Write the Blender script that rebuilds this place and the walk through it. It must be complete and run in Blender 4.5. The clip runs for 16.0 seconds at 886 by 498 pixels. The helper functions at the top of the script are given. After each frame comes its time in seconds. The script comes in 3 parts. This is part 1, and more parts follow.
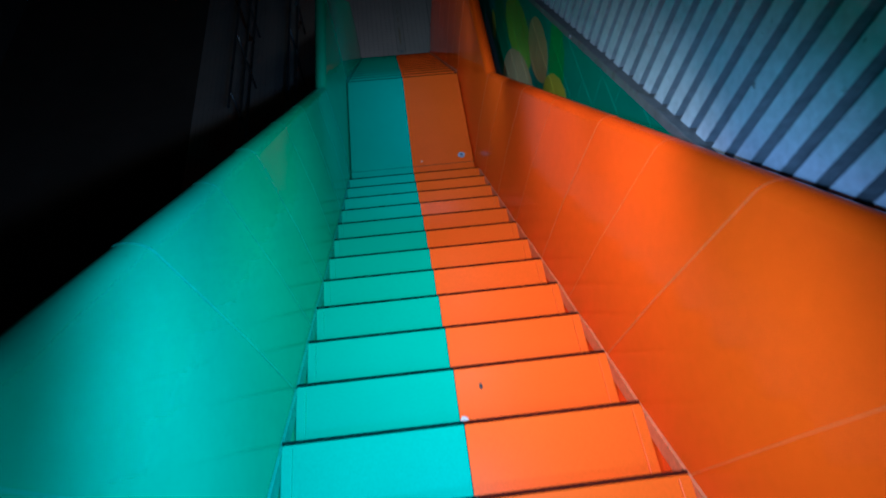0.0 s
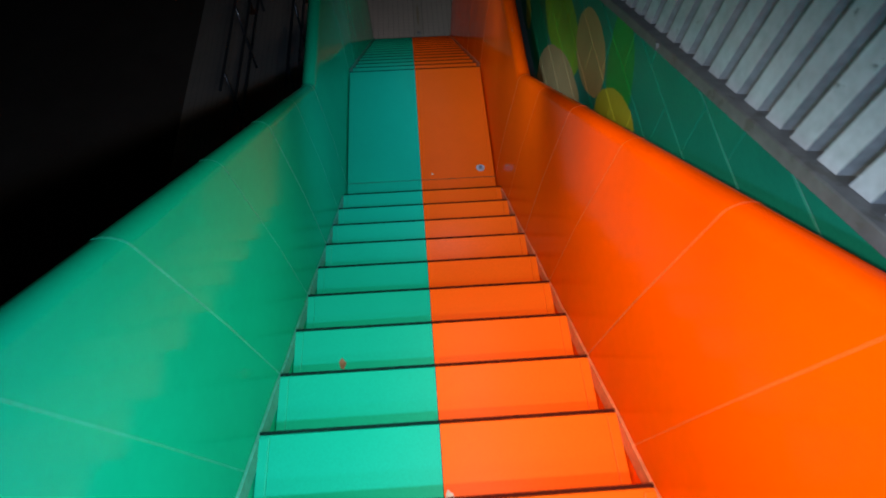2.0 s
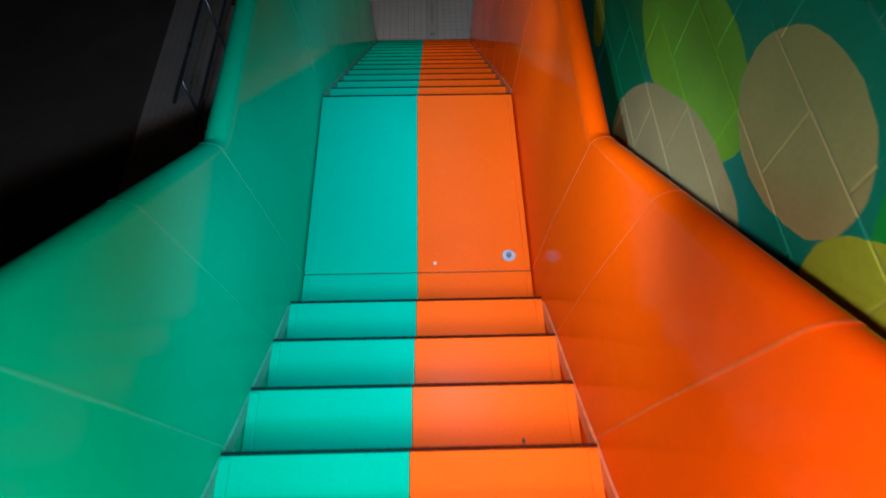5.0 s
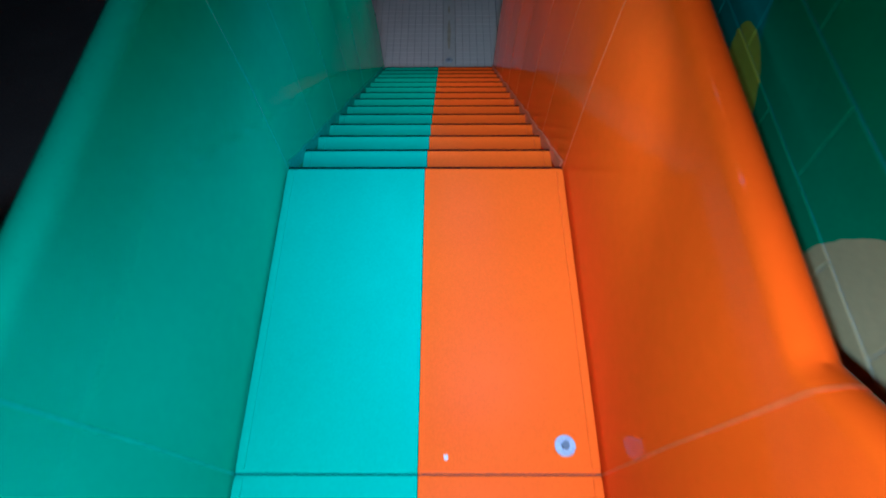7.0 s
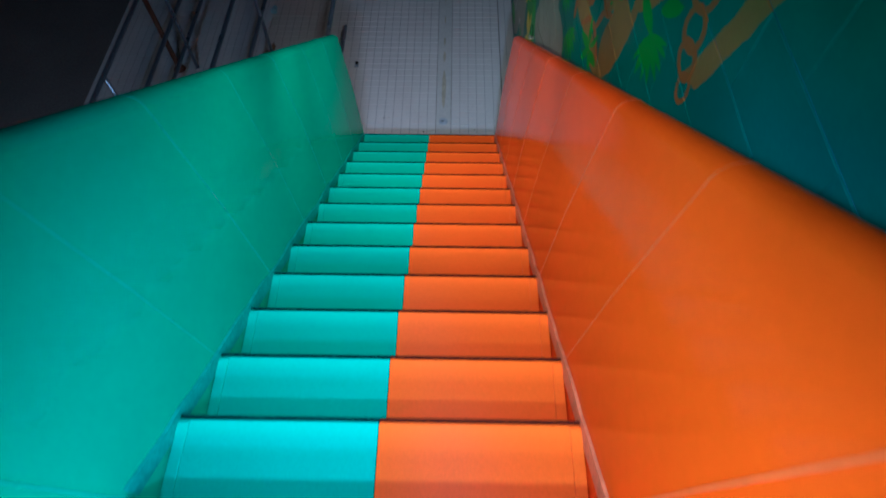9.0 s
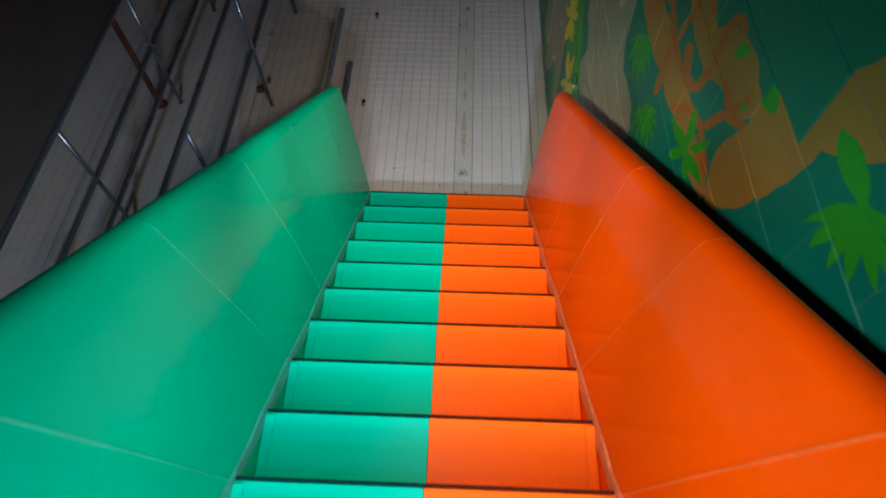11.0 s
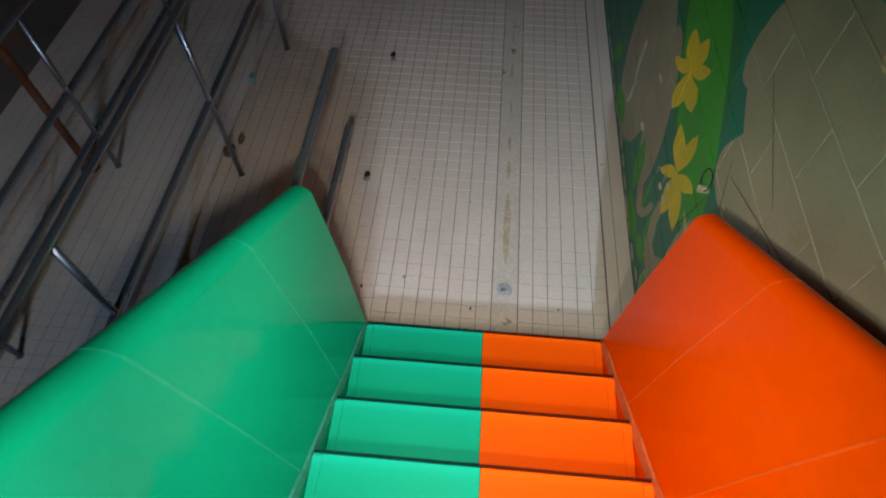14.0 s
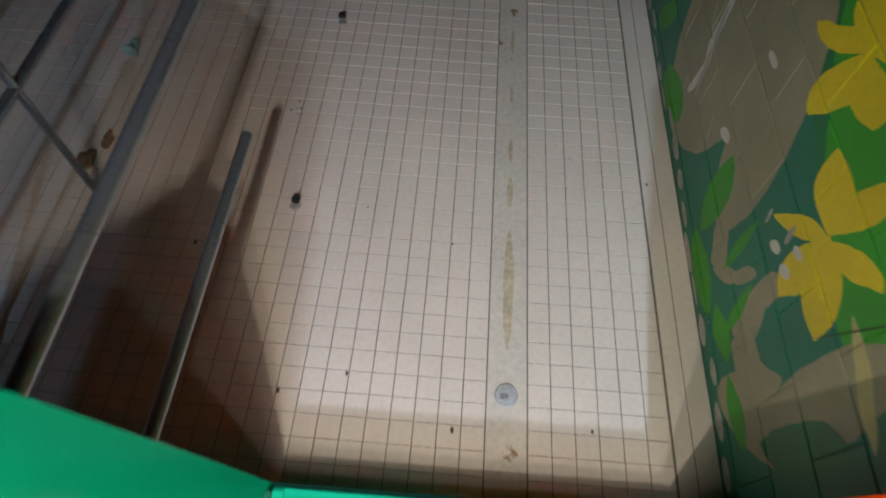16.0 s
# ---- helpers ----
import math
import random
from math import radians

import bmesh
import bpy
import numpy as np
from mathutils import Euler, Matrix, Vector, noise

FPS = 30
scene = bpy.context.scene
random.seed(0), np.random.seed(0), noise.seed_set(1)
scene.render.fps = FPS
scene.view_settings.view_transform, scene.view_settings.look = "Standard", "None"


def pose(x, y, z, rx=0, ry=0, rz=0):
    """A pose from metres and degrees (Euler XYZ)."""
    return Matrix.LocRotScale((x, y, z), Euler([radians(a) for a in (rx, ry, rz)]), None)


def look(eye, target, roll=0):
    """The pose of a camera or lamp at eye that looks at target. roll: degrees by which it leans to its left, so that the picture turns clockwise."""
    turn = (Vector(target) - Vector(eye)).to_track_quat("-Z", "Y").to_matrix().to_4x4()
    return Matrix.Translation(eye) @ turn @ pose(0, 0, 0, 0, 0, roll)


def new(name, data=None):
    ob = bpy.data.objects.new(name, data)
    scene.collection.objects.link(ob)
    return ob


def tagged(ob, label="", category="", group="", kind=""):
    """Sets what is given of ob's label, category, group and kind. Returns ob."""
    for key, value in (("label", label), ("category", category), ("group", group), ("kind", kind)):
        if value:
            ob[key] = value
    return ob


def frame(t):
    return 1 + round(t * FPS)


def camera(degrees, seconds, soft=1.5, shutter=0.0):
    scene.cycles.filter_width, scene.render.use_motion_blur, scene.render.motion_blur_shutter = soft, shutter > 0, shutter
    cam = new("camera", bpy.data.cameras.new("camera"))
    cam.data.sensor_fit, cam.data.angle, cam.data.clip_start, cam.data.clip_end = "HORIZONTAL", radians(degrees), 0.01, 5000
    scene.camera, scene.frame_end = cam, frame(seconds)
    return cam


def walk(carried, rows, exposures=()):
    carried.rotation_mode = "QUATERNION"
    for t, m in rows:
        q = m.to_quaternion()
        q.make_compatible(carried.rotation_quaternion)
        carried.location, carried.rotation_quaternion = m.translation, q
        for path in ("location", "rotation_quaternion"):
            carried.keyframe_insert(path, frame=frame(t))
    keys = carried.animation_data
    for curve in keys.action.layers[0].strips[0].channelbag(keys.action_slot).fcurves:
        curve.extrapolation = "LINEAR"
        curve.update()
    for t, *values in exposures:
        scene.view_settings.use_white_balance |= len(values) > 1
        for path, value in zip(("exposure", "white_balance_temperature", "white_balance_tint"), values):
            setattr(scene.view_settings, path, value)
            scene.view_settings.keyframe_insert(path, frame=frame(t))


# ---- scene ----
# ---- camera and walk ----
cam = camera(73.5, 16.0, soft=1.9, shutter=0.5)
walk(cam, [
    (0, pose(-0.104, -7.179, 5.891, 32.38, 0.31, -6.68)),
    (0.5, pose(-0.104, -6.994, 5.805, 32.84, 0.11, -5.22)),
    (1, pose(-0.048, -6.806, 5.673, 32.50, 0.08, -4.59)),
    (1.5, pose(0.028, -6.628, 5.522, 31.78, -0.02, -3.89)),
    (2, pose(-0.020, -6.457, 5.405, 30.38, -0.07, -3.79)),
    (2.5, pose(-0.026, -6.244, 5.300, 29.86, -0.36, -3.41)),
    (3, pose(-0.001, -6.048, 5.180, 29.71, -0.20, -3.16)),
    (3.5, pose(-0.009, -5.849, 5.021, 29.83, -0.25, -2.94)),
    (6, pose(0.119, -4.806, 4.196, 30.02, -0.16, -0.71)),
    (6.5, pose(0.083, -4.583, 4.073, 30.29, -0.17, -0.76)),
    (7, pose(0.081, -4.318, 3.865, 31.12, 0.37, 0.19)),
    (7.5, pose(0.122, -4.048, 3.626, 31.81, 0.16, 0.66)),
    (8, pose(0.107, -3.746, 3.493, 31.83, 0.26, 0.80)),
    (8.5, pose(0.150, -3.415, 3.380, 31.87, 0.12, 0.92)),
    (9, pose(0.171, -3.106, 3.482, 30.84, 0.24, 0.95)),
    (9.5, pose(0.145, -2.855, 3.425, 30.56, 0.30, 1.02)),
    (12, pose(0.043, -1.914, 2.926, 30.99, 0.14, 2.81)),
    (12.5, pose(0.040, -1.687, 2.788, 31.02, 0.74, 3.06)),
    (13, pose(-0.067, -1.504, 2.635, 32.22, 0.01, 3.51)),
    (13.5, pose(-0.099, -1.317, 2.500, 33.18, 0.14, 4.57)),
    (14, pose(-0.069, -1.127, 2.309, 33.74, 0.10, 5.03)),
    (14.5, pose(-0.028, -0.923, 2.111, 33.70, 0.27, 5.27)),
    (15, pose(-0.071, -0.689, 1.944, 31.84, 0.16, 5.08)),
    (15.5, pose(-0.038, -0.456, 1.807, 30.58, 0.10, 5.34)),
    (16, pose(-0.103, -0.223, 1.582, 30.75, -1.53, 4.15)),
], exposures=[
    (0.0, 0.2, 4900, 0), (0.5, 0.3, 5700, 4), (1.0, 0.45, 6400, 6), (2.0, 0.6, 6600, 10), (3.7, 1.2, 6600, 10), (5.8, 1.9, 5700, 6), (6.5, 1.9, 5100, 4), (7.0, 2.05, 4900, 4),
    (8.0, 2.4, 4800, 4), (9.0, 3.1, 4800, 4), (9.5, 3.3, 5100, 4), (11.8, 3.7, 6700, 6), (13.0, 3.8, 6800, 4), (14.0, 3.95, 6800, 8), (15.0, 4.05, 6800, 6), (16.0, 4.3, 6800, 8)])

# ---- world and light: a dark hall, lit only by the white torch carried down the stair ----
world = bpy.data.worlds.new("world")
scene.world = world
world.use_nodes = True
world.node_tree.nodes["Background"].inputs[0].default_value = (0.5, 0.6, 0.8, 1)
world.node_tree.nodes["Background"].inputs[1].default_value = 0.0003


def torch(place, watts, tint, cone, ahead):
    """Light of the torch that is carried down the stair, at one of its places; it points down and ahead."""
    data = bpy.data.lights.new("torch", "SPOT")
    data.energy, data.shadow_soft_size, data.color = watts, 0.02, tint
    data.spot_size, data.spot_blend = radians(cone), 1.0
    lamp = new("torch", data)
    lamp.matrix_world = look(place, Vector(place) + Vector(ahead))
    return tagged(lamp, "torch light carried down the stair", "lamp")


# the line along which the torch is carried: across, along, up
TORCH_Y = (-7.95, -7.29, -6.16, -4.92, -4.43, -3.86, -3.52, -3.2, -2.96, -2.02, -1.24, -0.33)
TORCH_X = (-0.18, -0.1, 0.11, 0.18, 0.15, 0.19, 0.22, 0.23, 0.22, 0.04, -0.18, -0.15)
TORCH_Z = (6.28, 5.77, 5.06, 4.08, 3.74, 3.37, 3.26, 3.36, 3.3, 2.8, 2.19, 1.46)
WHITE, COOL = (1.0, 0.95, 0.88), (0.5, 0.78, 1.25)
# its places: along the line, the watts of the wide spill and of the beam ahead
for y, spill, beam in ((-7.4, 22, 0), (-6.76, 54, 0), (-6.16, 24, 0), (-5.86, 7.2, 0), (-5.56, 9.5, 0), (-5.26, 6.1, 0), (-4.36, 12, 4), (-4.06, 0, 3.4), (-3.46, 1.4, 6),
                       (-3.16, 0.9, 0), (-2.86, 1.5, 0), (-2.56, 1.8, 0), (-2.26, 0.9, 0.3), (-1.96, 1.2, 0), (-1.66, 1.1, 3.8), (-1.06, 0.9, 3.7), (-0.76, 0, 0.9), (-0.46, 0.3, 0.1)):
    place = [float(np.interp(y, TORCH_Y, q)) for q in (TORCH_X, TORCH_Y, TORCH_Z)]
    tint = COOL if y < -6.5 or -4.7 < y < -2.5 else WHITE
    if spill:
        torch(place, spill, tint, 150, (0.03, 0.0, -1.0))
    if beam:
        torch(place, beam, tint, 104 if y < -2.5 else 90, (0.03, 0.32, -0.9) if y < -2.5 else (0.14, 0.5, -0.9))

# ---- measures ----
G, R, N = 0.2265, 0.1665, 13          # tread, riser, steps of the lower flight
LAND = 1.279                          # length of the landing
HALF = 0.5                            # half the width of the stair
Y1 = -N * G                           # far end of the landing
Z1 = N * R                            # height of the landing
Y0 = Y1 - LAND                        # near end of the landing
R2 = 0.1735                           # riser of the upper flight
FLOOR = -0.2155
WALL = 0.735                          # painted side wall
TILE = 0.0716
TOPH = 0.942                          # side panels above the nosing line


# ---- materials ----
def material(name, base, rough=0.5, metal=0.0, grain=0.06, grain_scale=60.0, stain=0.12, stain_scale=2.5, bump=0.1, spots=None,
             spot_scale=8.0, spot_from=0.68, coat=0.0, gloss=0.5):
    """Painted, metal or mineral surface with variation at two scales."""
    m = bpy.data.materials.new(name)
    m.use_nodes = True
    nt = m.node_tree
    n, lk = nt.nodes, nt.links
    b = n["Principled BSDF"]
    tc = n.new("ShaderNodeNewGeometry")
    big, small = n.new("ShaderNodeTexNoise"), n.new("ShaderNodeTexNoise")
    big.inputs["Scale"].default_value, big.inputs["Detail"].default_value = stain_scale, 6
    small.inputs["Scale"].default_value, small.inputs["Detail"].default_value = grain_scale, 3
    for q in (big, small):
        lk.new(tc.outputs["Position"], q.inputs["Vector"])
    mix1 = n.new("ShaderNodeMix")
    mix1.data_type = "RGBA"
    dark = [c * (1 - stain) for c in base]
    lite = [min(1, c * (1 + stain)) for c in base]
    mix1.inputs[6].default_value, mix1.inputs[7].default_value = (*dark, 1), (*lite, 1)
    lk.new(big.outputs["Fac"], mix1.inputs[0])
    ramp0 = n.new("ShaderNodeMapRange")
    ramp0.inputs[3].default_value, ramp0.inputs[4].default_value = 1 - grain * 2.5, 1 + grain * 2.5
    lk.new(small.outputs["Fac"], ramp0.inputs[0])
    vm = n.new("ShaderNodeVectorMath")
    vm.operation = "SCALE"
    lk.new(mix1.outputs[2], vm.inputs[0])
    lk.new(ramp0.outputs[0], vm.inputs["Scale"])
    colour = vm.outputs[0]
    if spots:
        sp, ramp, mix3 = n.new("ShaderNodeTexNoise"), n.new("ShaderNodeMapRange"), n.new("ShaderNodeMix")
        sp.inputs["Scale"].default_value, sp.inputs["Detail"].default_value, sp.inputs["Roughness"].default_value = spot_scale, 8, 0.65
        lk.new(tc.outputs["Position"], sp.inputs["Vector"])
        ramp.inputs[1].default_value, ramp.inputs[2].default_value = spot_from, spot_from + 0.03
        lk.new(sp.outputs["Fac"], ramp.inputs[0])
        mix3.data_type = "RGBA"
        lk.new(ramp.outputs[0], mix3.inputs[0])
        lk.new(colour, mix3.inputs[6])
        mix3.inputs[7].default_value = (*spots, 1)
        colour = mix3.outputs[2]
    lk.new(colour, b.inputs["Base Color"])
    rr = n.new("ShaderNodeMapRange")
    rr.inputs[3].default_value, rr.inputs[4].default_value = max(0.02, rough * 0.8), min(1, rough * 1.25)
    lk.new(big.outputs["Fac"], rr.inputs[0])
    lk.new(rr.outputs[0], b.inputs["Roughness"])
    b.inputs["Metallic"].default_value = metal
    b.inputs["Coat Weight"].default_value = coat
    b.inputs["Specular IOR Level"].default_value = gloss
    if bump:
        bp = n.new("ShaderNodeBump")
        bp.inputs["Strength"].default_value, bp.inputs["Distance"].default_value = bump, 0.002
        lk.new(small.outputs["Fac"], bp.inputs["Height"])
        lk.new(bp.outputs[0], b.inputs["Normal"])
    return m


TEAL = material("teal_gelcoat", (0.0, 0.44, 0.22), 0.1, grain=0.02, stain=0.1, gloss=0.028, bump=0.03, grain_scale=25, spots=(0.08, 0.2, 0.14), spot_from=0.74)
ORANGE = material("orange_gelcoat", (0.95, 0.073, 0.0), 0.1, grain=0.02, stain=0.08, gloss=0.028, bump=0.03, grain_scale=25, spots=(0.5, 0.1, 0.03), spot_from=0.74)
TEAL_STEP = material("teal_step_paint", (0.002, 0.42, 0.25), 0.38, grain=0.05, stain=0.1, gloss=0.06, bump=0.1, grain_scale=180, spots=(0.12, 0.25, 0.2), spot_from=0.72)
ORANGE_STEP = material("orange_step_paint", (0.95, 0.11, 0.004), 0.38, grain=0.05, stain=0.1, gloss=0.06, bump=0.1, grain_scale=180, spots=(0.45, 0.12, 0.05), spot_from=0.72)
# shade below the tread fronts, painted in near-black; orange also serves the joints
TEAL_EDGE = material("shaded_teal_edge", (0.002, 0.022, 0.016), 0.95, grain=0.1, stain=0.4, gloss=0.05)
ORANGE_EDGE = material("shaded_orange_edge_and_joint", (0.06, 0.006, 0.002), 0.95, grain=0.1, stain=0.4, gloss=0.05)
BLACK = material("black_rubber", (0.012, 0.01, 0.009), 0.7)
CAULK = material("grey_caulk", (0.3, 0.27, 0.24), 0.7, grain=0.15, stain=0.3)
TEAL_SEAM = material("teal_filler", (0.015, 0.47, 0.29), 0.5, grain=0.1, stain=0.3, stain_scale=9)
ORANGE_SEAM = material("orange_filler", (0.88, 0.11, 0.015), 0.5, grain=0.1, stain=0.3, stain_scale=9)
STEEL = material("worn_stainless_steel", (0.3, 0.33, 0.38), 0.28, 0.8, grain=0.1, stain=0.25, grain_scale=90)
DULL = material("dull_galvanised_steel", (0.17, 0.175, 0.18), 0.55, 0.6, grain=0.15, stain=0.3, grain_scale=30, spots=(0.14, 0.14, 0.13), spot_scale=14, spot_from=0.6)
RUST = material("rusty_steel", (0.16, 0.06, 0.03), 0.85, 0.2, grain=0.2, stain=0.4)


# ---- helpers for shapes ----
def part(name, bm, mat, parent=None, label="", smooth=False):
    me = bpy.data.meshes.new(name)
    bm.normal_update()
    bm.to_mesh(me)
    bm.free()
    for q in (mat if isinstance(mat, (list, tuple)) else [mat]):
        me.materials.append(q)
    if smooth:
        me.polygons.foreach_set("use_smooth", [True] * len(me.polygons))
    ob = new(name, me)
    ob.parent = parent
    return tagged(ob, label) if label else ob


def empty(name, place=(0, 0, 0)):
    ob = new(name)
    ob.location = place
    ob.empty_display_size = 0.1
    bpy.context.view_layer.update()
    return ob


def box(bm, x0, x1, y0, y1, z0, z1, bevel=0.0, mat=0):
    vs = [bm.verts.new(c) for c in ((x0, y0, z0), (x1, y0, z0), (x1, y1, z0), (x0, y1, z0), (x0, y0, z1), (x1, y0, z1), (x1, y1, z1), (x0, y1, z1))]
    fs = [bm.faces.new([vs[i] for i in f]) for f in ((3, 2, 1, 0), (4, 5, 6, 7), (0, 1, 5, 4), (1, 2, 6, 5), (2, 3, 7, 6), (3, 0, 4, 7))]
    for f in fs:
        f.material_index = mat
    if bevel:
        es = list({e for f in fs for e in f.edges})
        bmesh.ops.bevel(bm, geom=es, offset=bevel, segments=2, affect="EDGES", profile=0.5)
    return bm


def tube(bm, a, b, r, sides=14, r2=None):
    a, b = Vector(a), Vector(b)
    d = (b - a).normalized()
    u = d.orthogonal().normalized()
    v = d.cross(u)
    r2 = r if r2 is None else r2
    rings = []
    for c, q in ((a, r), (b, r2)):
        rings.append([bm.verts.new(c + (u * math.cos(k * math.tau / sides) + v * math.sin(k * math.tau / sides)) * q) for k in range(sides)])
    for k in range(sides):
        bm.faces.new((rings[0][k], rings[0][k - 1], rings[1][k - 1], rings[1][k]))
    bm.faces.new(rings[0])
    bm.faces.new(rings[1][::-1])
    return bm


def loft(bm, sections, closed=True, mats=None):
    """Join rings of points with the same count; caps both ends."""
    rows = [[bm.verts.new(c) for c in s] for s in sections]
    n = len(rows[0])
    for a, b in zip(rows, rows[1:]):
        for k in range(n if closed else n - 1):
            f = bm.faces.new((a[k], a[(k + 1) % n], b[(k + 1) % n], b[k]))
            if mats:
                f.material_index = mats[k]
    if closed:
        bm.faces.new(rows[0][::-1])
        bm.faces.new(rows[-1])
    bmesh.ops.recalc_face_normals(bm, faces=bm.faces)
    return bm


def top_line(y):
    """Height of the side panels' top at y."""
    kink = Y0 + G - 0.04
    if y > Y1:
        return -y * R / G + TOPH
    if y > kink:
        return Z1 + TOPH
    return Z1 + TOPH + (kink - y) * R2 / G


# ---- the stair: two flights and a landing between side panels ----
stair = tagged(empty("staircase"), "steep narrow staircase, half teal and half orange, between glossy side panels", "staircase", kind="structure")


def step(y_nose, z, depth):
    """One pressed tread: teal and orange halves, upturned ends, a dark strip of painted shade along the front edge and
    a riser set back.
    """
    y0, y1 = y_nose - depth, y_nose
    for x0, x1, mat in ((-HALF, -0.0003, TEAL_STEP), (0.0003, HALF, ORANGE_STEP)):
        bm = box(bmesh.new(), x0, x1, y0, y1 - 0.004, z - 0.03, z, 0.004)
        end = -1 if x0 < 0 else 1
        xe = end * HALF
        box(bm, min(xe, xe - end * 0.03), max(xe, xe - end * 0.03), y0 + 0.02, y1 - 0.012, z - 0.004, z + 0.006, 0.003)
        part("tread", bm, mat, stair)
    # shadow line under the tread front, added as a dark strip
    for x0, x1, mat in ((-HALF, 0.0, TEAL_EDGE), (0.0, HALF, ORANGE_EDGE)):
        part("nosing_shade", box(bmesh.new(), x0, x1, y1 - 0.003, y1 + 0.007, z - 0.028, z - 0.004), mat, stair)
    part("joint", box(bmesh.new(), -0.0011, 0.0011, y0 + 0.002, y1 - 0.006, z - 0.026, z + 0.0007), ORANGE_EDGE, stair)
    part("joint_seal", box(bmesh.new(), 0.0, 0.006, y0 + 0.002, y1 - 0.006, z - 0.026, z + 0.0004), ORANGE_STEP, stair)
    part("joint_seal", box(bmesh.new(), -0.006, 0.0, y0 + 0.002, y1 - 0.006, z - 0.026, z + 0.0004), TEAL_STEP, stair)


def riser(y, z0, z1):
    bm = box(bmesh.new(), -HALF, -0.001, y - 0.03, y - 0.022, z0, z1 - 0.03)
    part("riser", bm, TEAL_STEP, stair)
    bm = box(bmesh.new(), 0.001, HALF, y - 0.03, y - 0.022, z0, z1 - 0.03)
    part("riser", bm, ORANGE_STEP, stair)


for i in range(1, N + 1):
    step(Y1 + i * G, (N - i) * R, G + 0.012)
for i in range(0, N + 1):
    riser(Y1 + i * G, (N - i - 1) * R if i < N else FLOOR, (N - i) * R)
UP = 20
for i in range(UP):
    step(Y0 - i * G, Z1 + (i + 1) * R2, G + 0.012)
    riser(Y0 - i * G, Z1 + i * R2, Z1 + (i + 1) * R2)
# landing: two plates a side, joined near its upper end
JOINT = Y0 + 0.215
for x0, x1, mat in ((-HALF, -0.0003, TEAL_STEP), (0.0003, HALF, ORANGE_STEP)):
    for a, b in ((Y0 - 0.03, JOINT - 0.002), (JOINT + 0.002, Y1 - 0.004)):
        bm = box(bmesh.new(), x0, x1, a, b, Z1 - 0.03, Z1, 0.004)
        end = -1 if x0 < 0 else 1
        xe = end * HALF
        box(bm, min(xe, xe - end * 0.025), max(xe, xe - end * 0.025), a + 0.01, b - 0.01, Z1 - 0.004, Z1 + 0.005, 0.003)
        part("landing_plate", bm, mat, stair)
part("joint", box(bmesh.new(), -0.0011, 0.0011, JOINT + 0.003, Y1 - 0.006, Z1 - 0.026, Z1 + 0.0007), ORANGE_EDGE, stair)
part("joint_seal", box(bmesh.new(), 0.0, 0.006, JOINT + 0.003, Y1 - 0.006, Z1 - 0.026, Z1 + 0.0004), ORANGE_STEP, stair)
part("joint_seal", box(bmesh.new(), -0.006, 0.0, JOINT + 0.003, Y1 - 0.006, Z1 - 0.026, Z1 + 0.0004), TEAL_STEP, stair)
part("joint_seal", box(bmesh.new(), -HALF, HALF, JOINT - 0.0019, JOINT + 0.0019, Z1 - 0.02, Z1 - 0.003), BLACK, stair)
# the same painted shadow line along the landing's far edge
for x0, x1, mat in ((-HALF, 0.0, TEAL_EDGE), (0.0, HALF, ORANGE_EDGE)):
    part("nosing_shade", box(bmesh.new(), x0, x1, Y1 - 0.003, Y1 + 0.008, Z1 - 0.028, Z1 - 0.005), mat, stair)


TEAL_FILL = material("smeared_teal_filler", (0.03, 0.33, 0.22), 0.6, grain=0.15, stain=0.4, stain_scale=12)
ORANGE_FILL = material("smeared_orange_filler", (0.7, 0.14, 0.04), 0.6, grain=0.15, stain=0.4, stain_scale=12)
# ---- side panels ----
SEAMS = [-8.6, -7.4, -6.5, -5.8, -4.88, -4.01, Y1 + 0.012, -2.05, -1.17, 0.003]
FAINT = [-6.95, -6.15, -5.34, -4.44, -2.5, -1.6, -0.76, -0.38]
LEAN = 0.075                          # panels lean back by this much a metre


def panel_ring(y, side):
    """Section of a side panel: flat inner face, rolled top, short outer lip."""
    t = top_line(y - LEAN * TOPH)
    base = t - TOPH - 0.3
    r = 0.038
    slope = 1.0 if Y0 + G < y < Y1 else 1.12
    pts = [(0.5, base), (0.52, t - 0.5), (0.5485, t - r * slope - 0.012), (0.549, t - r * slope)]
    for k in range(1, 8):
        a = math.pi - k * math.pi / 8
        pts.append((0.549 + r + math.cos(a) * r, t - r * slope + math.sin(a) * r * slope))
    pts += [(0.549 + 2 * r, t - r * slope), (0.549 + 2 * r, t - 0.1), (0.549 + 2 * r - 0.008, t - 0.1), (0.549 + 2 * r - 0.008, t - r * slope)]
    for k in range(7, 0, -1):
        a = math.pi - k * math.pi / 8
        pts.append((0.549 + r + math.cos(a) * (r - 0.008), t - r * slope + math.sin(a) * (r - 0.008) * slope))
    pts += [(0.557, t - r * slope), (0.5565, t - r * slope - 0.012), (0.528, t - 0.5), (0.508, base)]
    return [(side * x, y - LEAN * (z - t + TOPH), z) for x, z in pts]


